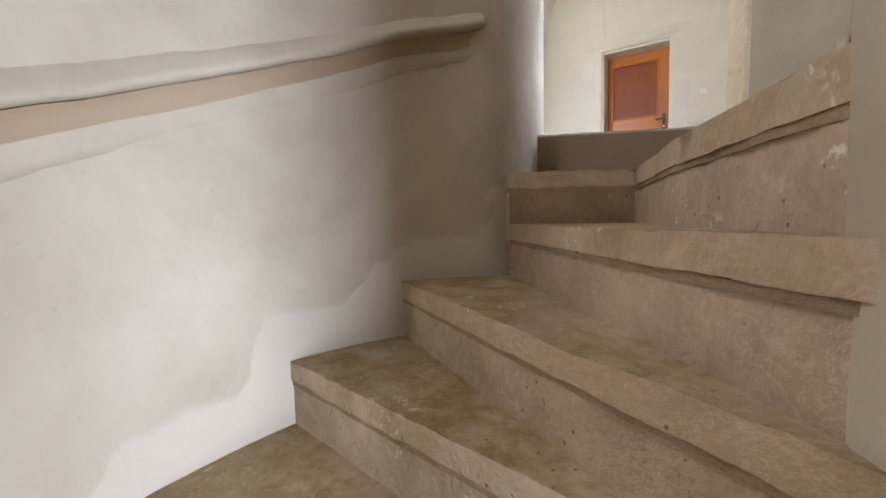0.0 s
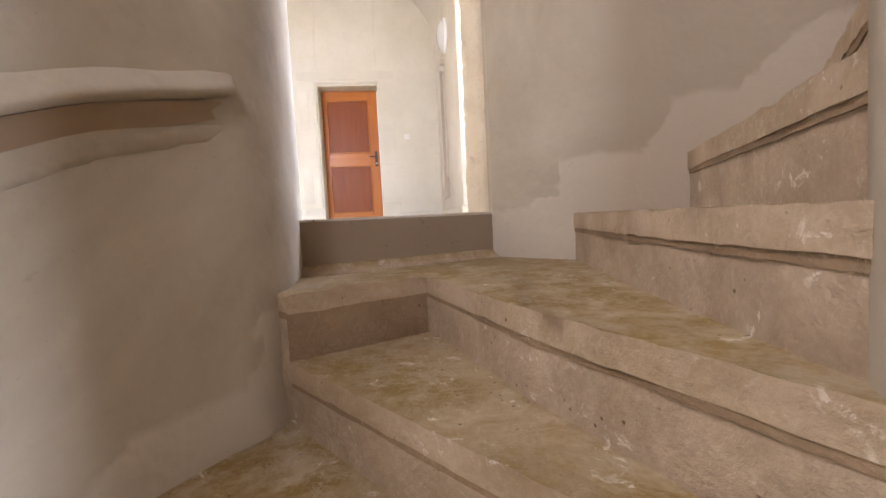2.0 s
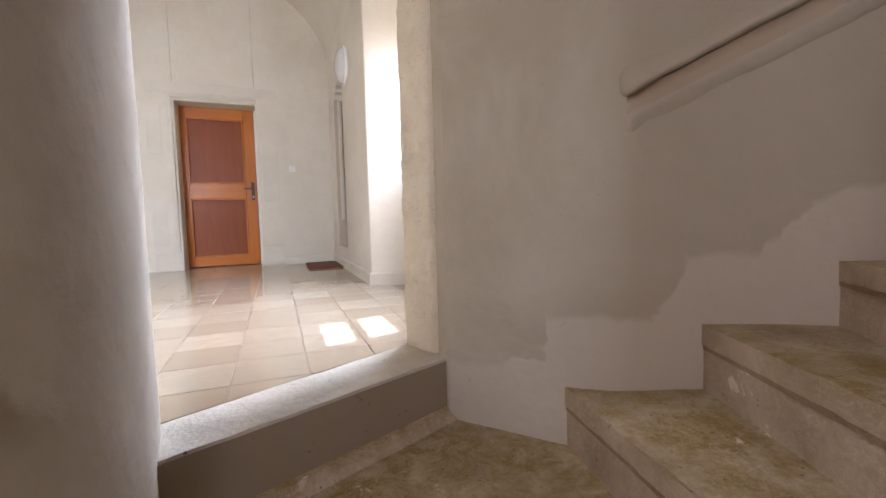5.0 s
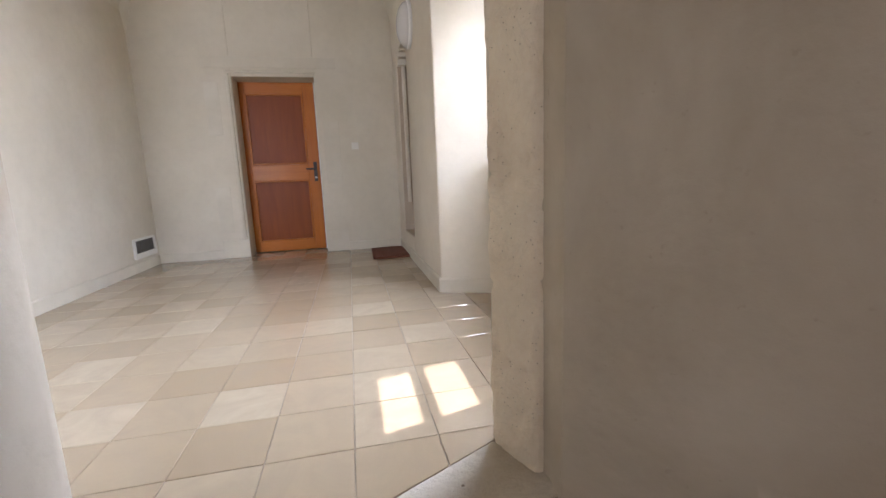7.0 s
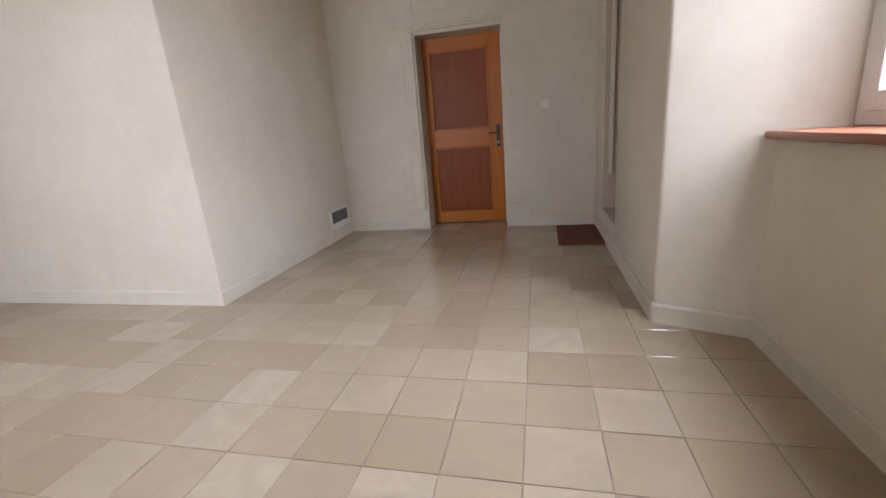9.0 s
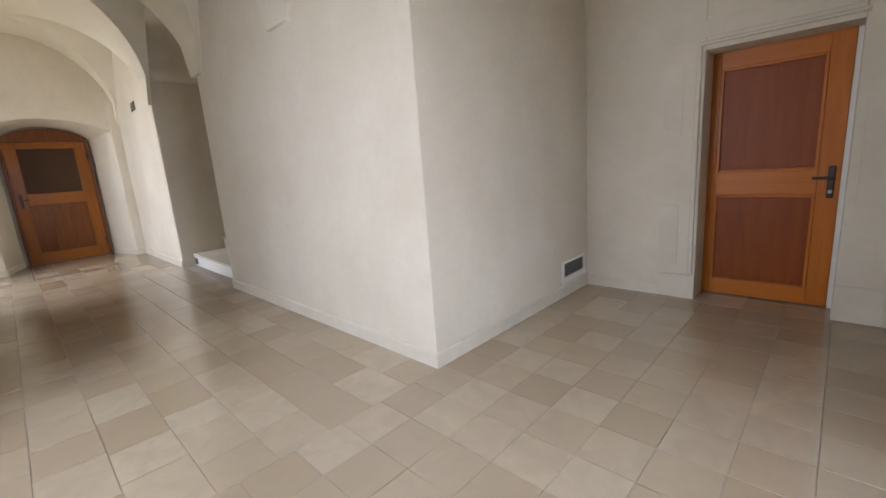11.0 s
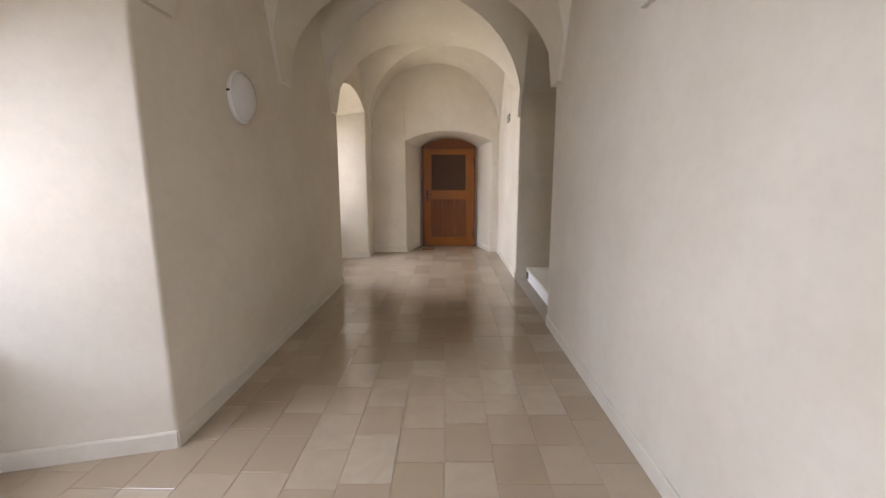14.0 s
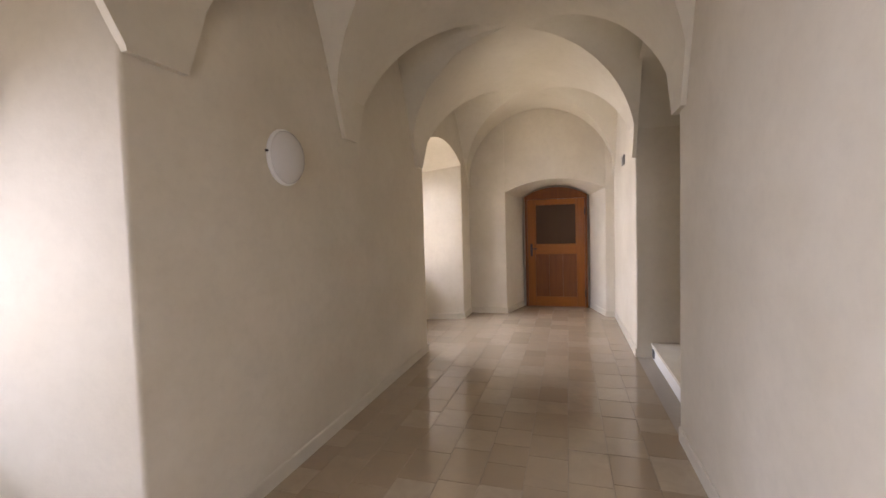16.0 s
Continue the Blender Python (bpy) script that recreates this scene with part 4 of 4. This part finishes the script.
def end_door():
    """Honey-coloured pine door with a dark glass light under a flat arch; hinged at its north side."""
    y0, y1, z1 = -1.612, -0.412, 2.225
    d = thing("door_2", (XDOOR, (y0 + y1) / 2, 0.0), 0, "closed honey-brown pine door with a dark glass light", "door", "", "structure")
    w = (y1 - y0) / 2
    f, b = 0.02, -0.03
    e = 0.045
    for s in (-1, 1):
        a0, a1 = sorted((s * w, s * (w - e)))
        part("frame_post", box(b - 0.05, f + 0.02, a0, a1, 0.0, z1 + 0.0, 0.004), M_PINE_D, d)
    head = upright_slab((f + 0.022, -w), (f + 0.022, w), -0.09, [(0, z1 - 0.06), (2 * w, z1 - 0.06)] + [(u, z) for u, z in arch_points(0, 2 * w, z1 + 0.0, z1 + 0.17)][::-1])
    part("frame_arch", head, M_PINE_D, d, "arched pine head over the door leaf")
    w2 = w - e - 0.003
    zt = z1 - 0.065
    for s in (-1, 1):
        a0, a1 = sorted((s * w2, s * (w2 - 0.155)))
        part("stile", box(b, f, a0, a1, 0.012, zt, 0.004), M_PINE_V, d)
    i = w2 - 0.1552
    for z0_, z1_ in ((2.06, zt), (1.06, 1.25), (0.012, 0.205)):
        part("rail", box(b, f - 0.001, -i, i, z0_, z1_, 0.004), M_PINE_H, d)
    part("glass_light", box(-0.008, 0.0, -i - 0.005, i + 0.005, 1.245, 2.065), M_DARKGLASS, d, "dark patterned glass pane")
    for k in range(3):
        a0 = -i + 2 * i * k / 3
        part("panel_board", box(-0.012, 0.004, a0 + 0.0007, a0 + 2 * i / 3 - 0.0007, 0.2, 1.065, 0.003), M_PINE_D, d, "")
    bead = bmesh.new()
    for a0, a1, c0, c1 in ((-i, -i + 0.018, 1.25, 2.06), (i - 0.018, i, 1.25, 2.06), (-i + 0.018, i - 0.018, 1.25, 1.268), (-i + 0.018, i - 0.018, 2.042, 2.06)):
        box(-0.002, f - 0.004, a0, a1, c0, c1, 0.004, bm=bead)
    part("glazing_bead", bead, M_PINE_V, d)
    part("threshold_bar", box(b, f + 0.01, -w + e, w - e, 0.0, 0.011, 0.002), M_PINE_D, d)
    hy = -w2 + 0.075
    plate = part("handle_plate", box(f - 0.001, f + 0.008, hy - 0.022, hy + 0.022, 1.02, 1.27, 0.006), M_IRON, d, "dark iron handle plate")
    h = bmesh.new()
    box(f + 0.045, f + 0.06, hy - 0.008, hy + 0.115, 1.16, 1.18, 0.006, bm=h)
    box(f + 0.006, f + 0.052, hy - 0.009, hy + 0.009, 1.161, 1.179, 0.005, bm=h)
    part("door_handle", h, M_IRON, plate, "dark iron lever handle")
    for z in (0.28, 1.9):
        part("hinge", box(f, f + 0.028, w2 - 0.01, w2 + 0.018, z - 0.07, z + 0.07, 0.006), M_IRON, d, "black hinge")


end_door()

# ---------------------------------------------------------------- windows


def casement(parent, u0, u1, z0, z1, bars, place):
    """A casement between u0 and u1 along the wall; place(u, depth, z) gives the world's box corners."""
    t = 0.055
    holder = part("casement", place([(u0, u0 + t, z0, z1), (u1 - t, u1, z0, z1), (u0 + t, u1 - t, z0, z0 + t + 0.01), (u0 + t, u1 - t, z1 - t, z1)], -0.02, 0.025), M_FRAME, parent, "white painted casement")
    levels = [z0 + t] + [z0 + (z1 - z0) * (k + 1) / (bars + 1) for k in range(bars)] + [z1 - t]
    for z in levels[1:-1]:
        part("glazing_bar", place([(u0 + t, u1 - t, z - 0.035, z + 0.035)], -0.016, 0.016), M_FRAME, holder)
    for a, b in zip(levels, levels[1:]):
        pane = part("pane", place([(u0 + t - 0.01, u1 - t + 0.01, a - 0.012, b + 0.012)], -0.003, 0.003), M_GLASS, holder, "clear pane")
        pane.visible_shadow = False


def window(name, along, across, u0, u1, z0, z1, bars, label, inward):
    """A two-leaf window; along: 'x' or 'y'; across: where it stands; inward: the sign towards the room."""
    base = ((u0 + u1) / 2, across, z0) if along == "x" else (across, (u0 + u1) / 2, z0)
    w = thing(name, base, 0, label, "window", "", "structure")
    mid = (u0 + u1) / 2

    def place(rects, d0, d1):
        bm = bmesh.new()
        for a, b, c0, c1 in rects:
            e0, e1 = sorted((d0 * inward, d1 * inward))
            if along == "x":
                box(a - mid, b - mid, e0, e1, c0 - z0, c1 - z0, 0.003, 1, bm=bm)
            else:
                box(e0, e1, a - mid, b - mid, c0 - z0, c1 - z0, 0.003, 1, bm=bm)
        return bm

    t = 0.05
    part("window_frame", place([(u0, u0 + t, z0, z1), (u1 - t, u1, z0, z1), (u0 + t, u1 - t, z0, z0 + t), (u0 + t, u1 - t, z1 - t, z1), (mid - 0.02, mid + 0.02, z0 + t, z1 - t)], -0.05, 0.015), M_FRAME, w, "white painted frame")
    casement(w, u0 + t, mid - 0.022, z0 + t, z1 - t, bars, place)
    casement(w, mid + 0.022, u1 - t, z0 + t, z1 - t, bars, place)
    return w


window("window_1", "y", 3.262, WS - 0.1, WN - 0.005, 0.93, 2.23, 2, "white two-leaf window with glazing bars over a wooden sill", -1)
window("window_2", "x", -3.62, -1.17, 0.55, 0.70, 2.6, 3, "white two-leaf window in a deep plaster niche", 1)
window("window_3", "x", -3.62, -7.07, -5.42, 0.86, 2.6, 3, "white two-leaf window in a deep plaster niche", 1)
for name, bm in (
    ("sill_east", prism([(3.022, -0.262), (3.29, -0.395), (3.29, -1.52), (3.022, -1.545)], 0.895, 0.928)),
    ("sill_south", prism([(-1.20, -3.335), (0.58, -3.335), (0.55, -3.6), (-1.17, -3.6)], 0.665, 0.70)),
    ("sill_south_far", prism([(-7.10, -3.335), (-5.39, -3.335), (-5.42, -3.6), (-7.07, -3.6)], 0.825, 0.86)),
):
    edges = [e for e in bm.edges]
    bmesh.ops.bevel(bm, geom=edges, offset=0.008, segments=2, profile=0.5, affect="EDGES")
    tagged(put_mesh("window_sill", bm, M_SILL, smooth=40), "reddish-brown varnished wooden window sill", "sill", "", "structure")

# ---------------------------------------------------------------- fixtures


def wall_lamp(at, turn, rx, rz, label):
    """An oval opal wall lamp on a thin back ring; it faces along its own -y."""
    lamp = thing("wall_lamp", at, turn, label, "wall lamp", "oval wall lamps")
    ring = lathe([(1.0, 0.0), (1.03, -0.008), (1.03, -0.022), (0.98, -0.03)], 40, "y")
    for v in ring.verts:
        v.co.x, v.co.z = v.co.x * rx, v.co.z * rz
    part("back_ring", ring, M_FRAME, lamp, "white enamelled back ring", 35)
    prof = [(math.cos(radians(a)), -0.026 - 0.085 * math.sin(radians(a))) for a in (0, 10, 22, 36, 50, 64, 76, 85)]
    dome = lathe(prof, 40, "y")
    for v in dome.verts:
        v.co.x, v.co.z = v.co.x * rx * 0.97, v.co.z * rz * 0.97
    part("shade", dome, M_OPAL, lamp, "glossy white opal glass shade", 40)
    for s in (-1,):
        clip = lathe([(0.008, 0.0), (0.009, -0.014), (0.005, -0.02)], 12, "y")
        bmesh.ops.translate(clip, verts=clip.verts, vec=(s * (rx * 1.03 + 0.006), -0.006, 0.02))
        part("clip", clip, M_IRON, lamp, "dark clip")
    return lamp


wall_lamp((-2.42, YS, 2.105), 180, 0.165, 0.18, "oval white opal glass wall lamp on the corridor wall")
wall_lamp((XA, 0.735, 2.06), 270, 0.165, 0.18, "oval white opal glass wall lamp on the hall's east wall")


def floor_vent():
    v = thing("wall_vent", (0.0, 1.86, 0.245), 90, "small dark metal vent grille in a plaster frame near the floor", "vent")
    f = bmesh.new()
    box(-0.23, 0.23, -0.02, 0.004, -0.115, -0.062, 0.004, bm=f)
    box(-0.23, 0.23, -0.014, 0.004, 0.062, 0.085, 0.004, bm=f)
    box(-0.23, -0.19, -0.016, 0.004, -0.0618, 0.0618, 0.004, bm=f)
    box(0.19, 0.23, -0.016, 0.004, -0.0618, 0.0618, 0.004, bm=f)
    part("frame", f, M_VENTFRAME, v, "cream frame")
    part("backing", box(-0.19, 0.19, -0.003, 0.002, -0.062, 0.062), M_VENT, v)
    for k in range(9):
        z = -0.054 + k * 0.0135
        s = box(-0.19, 0.19, -0.010, -0.004, z - 0.003, z + 0.003, 0.001, 1)
        part("slat", s, M_VENT, v)


floor_vent()

door_mat = worn_slab([(2.29, 1.37), *cut_edge((2.29, 1.37), (2.70, 1.365), 8)[1:], *cut_edge((2.70, 1.365), (2.665, 2.06), 10)[1:], *cut_edge((2.665, 2.06), (2.30, 2.06), 8)[1:]], 0.002, 0.02, 0.005, 7)
tagged(put_mesh("door_mat", door_mat, M_MAT, smooth=40), "dark red-brown coir door mat lying on the tiles", "door mat")

# small grille high on the corridor's wall
g = thing("wall_grille", (-6.52, 0.0, 2.52), 0, "small grey metal grille high on the wall", "vent")
part("frame", box(-0.13, 0.13, -0.012, 0.002, -0.065, 0.065, 0.004), M_VENT, g)
for k in range(4):
    part("slat", box(-0.11, 0.11, -0.018, -0.011, -0.045 + k * 0.03 - 0.005, -0.045 + k * 0.03 + 0.005, 0.001, 1), M_STEEL, g)

# light switch on the hall's north wall
sw = thing("light_switch", (2.20, YN, 1.22), 0, "small white light switch on the plaster wall", "switch")
part("plate", box(-0.04, 0.04, -0.009, 0.002, -0.04, 0.04, 0.004), M_VENTFRAME, sw)
part("rocker", box(-0.026, 0.026, -0.013, -0.008, -0.026, 0.026, 0.003), M_VENTFRAME, sw)

# blind doorway in the east wall: stone jamb and arris
bd = thing("trim_blind_doorway", (0, 0, 0), 0, "worn stone jamb of a blind doorway", "surround", "", "structure")
part("lining", box(XA + 0.006, XA + 0.275, EY1 - 0.012, EY1 + 0.01, EZ0, EZ1), M_NICHE, bd, "brownish old plaster on the jamb")
part("stop", box(XA + 0.045, XA + 0.085, EY1 - 0.045, EY1 - 0.008, 0.56, EZ1 - 0.03, 0.008), M_BASE, bd, "pale stone door stop, broken off at its foot")
m = bmesh.new()
for k in range(8):
    a0, a1 = EY0 + (EY1 - EY0) * k / 8, EY0 + (EY1 - EY0) * (k + 1) / 8
    drop = 0.16 * (abs((a0 + a1) / 2 - (EY0 + EY1) / 2) / ((EY1 - EY0) / 2)) ** 2
    box(XA + 0.004, XA + 0.27, a0, a1, EZ1 - 0.01 - drop, EZ1 + 0.02, bm=m)
part("arch", m, M_PLASTER, bd, "shallow plaster arch over the blind doorway")
part("sill_stone", box(XA + 0.004, XA + 0.275, EY0 + 0.003, EY1 - 0.003, EZ0 - 0.01, EZ0 + 0.012), M_NICHE, bd, "worn brown sill stone")

# raised floor in the corridor's recess
plat = thing("recess_step", (0, 0, 0), 0, "white-edged raised floor in the recess", "step", "", "structure")
part("slab", prism([(-5.46, 0.16), (-3.43, 0.15), (-3.43, 2.72), (-5.46, 2.72)], 0.155, 0.185), M_BASE, plat, "worn grey-white slab")
part("front", prism([(-5.46, 0.175), (-3.43, 0.165), (-3.43, 1.3), (-5.46, 1.3)], -0.02, 0.155), M_FRAME, plat, "white painted front")
part("slab", prism([(-5.46, 0.62), (-3.43, 0.62), (-3.43, 2.72), (-5.46, 2.72)], 0.335, 0.365), M_BASE, plat, "worn grey-white upper slab")
part("front", prism([(-5.46, 0.635), (-3.43, 0.635), (-3.43, 2.7), (-5.46, 2.7)], 0.185, 0.335), M_FRAME, plat, "white painted front of the upper step")
part("air_slot", box(-5.42, -5.33, 0.16, 0.175, 0.03, 0.12), M_VENT, plat, "dark air slot")

# ---------------------------------------------------------------- floor
setting("floor_bed", prism([(XDOOR - 0.2, YO + 0.1), (0.9, YO + 0.1), (0.9, -2.55), (1.60, -2.235), (2.46, -1.84), (3.2, -1.48), (3.2, 2.7), (XDOOR - 0.2, 2.7)], -0.22, -0.004), M_GROUT, "grey-brown mortar bed of the tiled floor")
TILE = 0.2565
floor = thing("floor", (0, 0, 0), 0, "polished cream limestone tiles of uneven tone with thin joints", "floor", "", "structure")


def clip_half(poly, a, b):
    """Keeps the part of a polygon on the left of a-b."""
    out = []
    side = lambda p: (b[0] - a[0]) * (p[1] - a[1]) - (b[1] - a[1]) * (p[0] - a[0])
    for i, p in enumerate(poly):
        q = poly[(i + 1) % len(poly)]
        sp, sq = side(p), side(q)
        if sp >= 0:
            out.append(p)
        if (sp > 0 > sq) or (sp < 0 < sq):
            k = sp / (sp - sq)
            out.append((p[0] + (q[0] - p[0]) * k, p[1] + (q[1] - p[1]) * k))
    return out


def in_rooms(x, y):
    """Whether a tile's middle lies in the hall, the corridor or a niche."""
    pad = 0.14
    if y > 0:
        return (-pad < x < 2.8 and y < YN + pad + 0.3)
    if y >= YS - pad:
        return XDOOR - pad < x < 3.2
    return any(w0 - 0.1 < x < w1 + 0.1 for w0, b0, b1, w1, s in NICHES) and y > YB - pad


tile_rnd = random.Random(4)
ROW = 0.2665                                # width of the corridor's courses
LENGTHS = (TILE, 0.31, 0.355, 0.40)
X_SEAM = 1.804 - 7 * TILE                   # west of it the tiles lie in courses along the corridor
cells = []
for i in range(-7, 7):
    for j in range(-11, 14):
        x0, y0 = 1.804 + TILE * i, -0.985 + TILE * j
        if in_rooms(x0 + TILE / 2, y0 + TILE / 2):
            cells.append((x0, y0, TILE, TILE))
for j in range(14):
    x1 = X_SEAM
    while x1 > XDOOR - 0.1:
        length = tile_rnd.choice(LENGTHS)
        if x1 == X_SEAM:
            length = LENGTHS[j * 3 % 4]
        x0, y0 = x1 - length, -ROW * (j + 1) + 0.006
        if in_rooms(x0 + length / 2, y0 + ROW / 2):
            cells.append((x0, y0, length, ROW))
        x1 = x0
near = lambda c: abs(c[0] - 1.6) * 0.8 + abs(c[1] + 0.9) if c[0] > -0.5 else 2.2 + abs(c[0]) * 0.55
cells.sort(key=near)
GAP = 0.0013


def tile_outline(x0, y0, w, d):
    poly = [(x0 + GAP, y0 + GAP), (x0 + w - GAP, y0 + GAP), (x0 + w - GAP, y0 + d - GAP), (x0 + GAP, y0 + d - GAP)]
    if x0 > 0.2 and y0 < -1.2:
        poly = clip_half(poly, (0.0, -3.013), (3.0, -1.575))
    return poly


def tile_mesh(poly, bm, dz=0.0):
    cx, cy = sum(p[0] for p in poly) / len(poly), sum(p[1] for p in poly) / len(poly)
    low = [bm.verts.new((x, y, -0.006)) for x, y in poly]
    mid = [bm.verts.new((x, y, -0.0012 + dz)) for x, y in poly]
    top = [bm.verts.new((x + (cx - x) * 0.012, y + (cy - y) * 0.012, dz)) for x, y in poly]
    n = len(poly)
    bm.faces.new(top)
    for a, b in ((low, mid), (mid, top)):
        for k in range(n):
            bm.faces.new((a[k], a[(k + 1) % n], b[(k + 1) % n], b[k]))


def whole_tile(w, d):
    """One mesh for all uncut tiles of a size."""
    bm = bmesh.new()
    u, v = w / 2 - GAP, d / 2 - GAP
    tile_mesh([(-u, -v), (u, -v), (u, v), (-u, v)], bm)
    bmesh.ops.recalc_face_normals(bm, faces=bm.faces)
    me = bpy.data.meshes.new("tile")
    bm.to_mesh(me)
    bm.free()
    me.materials.append(M_TILE)
    return me


whole_meshes = {}
rest = bmesh.new()
count = 0
for x0, y0, w, d in cells:
    poly = tile_outline(x0, y0, w, d)
    if len(poly) < 3:
        continue
    area = abs(sum(p[0] * q[1] - q[0] * p[1] for p, q in zip(poly, poly[1:] + poly[:1]))) / 2
    if area < 0.0004:
        continue
    if count < 300:
        count += 1
        if area > w * d * 0.96:
            if (w, d) not in whole_meshes:
                whole_meshes[w, d] = whole_tile(w, d)
            ob = new("tile", whole_meshes[w, d])
            ob.location = (x0 + w / 2, y0 + d / 2, tile_rnd.uniform(-0.0006, 0.0004))
            ob.rotation_euler = (tile_rnd.uniform(-0.002, 0.002), tile_rnd.uniform(-0.002, 0.002), tile_rnd.choice((0, 2)) * math.pi / 2)
            ob.parent = floor
        else:
            bm = bmesh.new()
            tile_mesh(poly, bm)
            part("tile", bm, M_TILE, floor)
    else:
        tile_mesh(poly, rest, tile_rnd.uniform(-0.0006, 0.0004))
tagged(part("tile_field", rest, M_TILE, floor, "further cream limestone tiles"), kind="stuff")
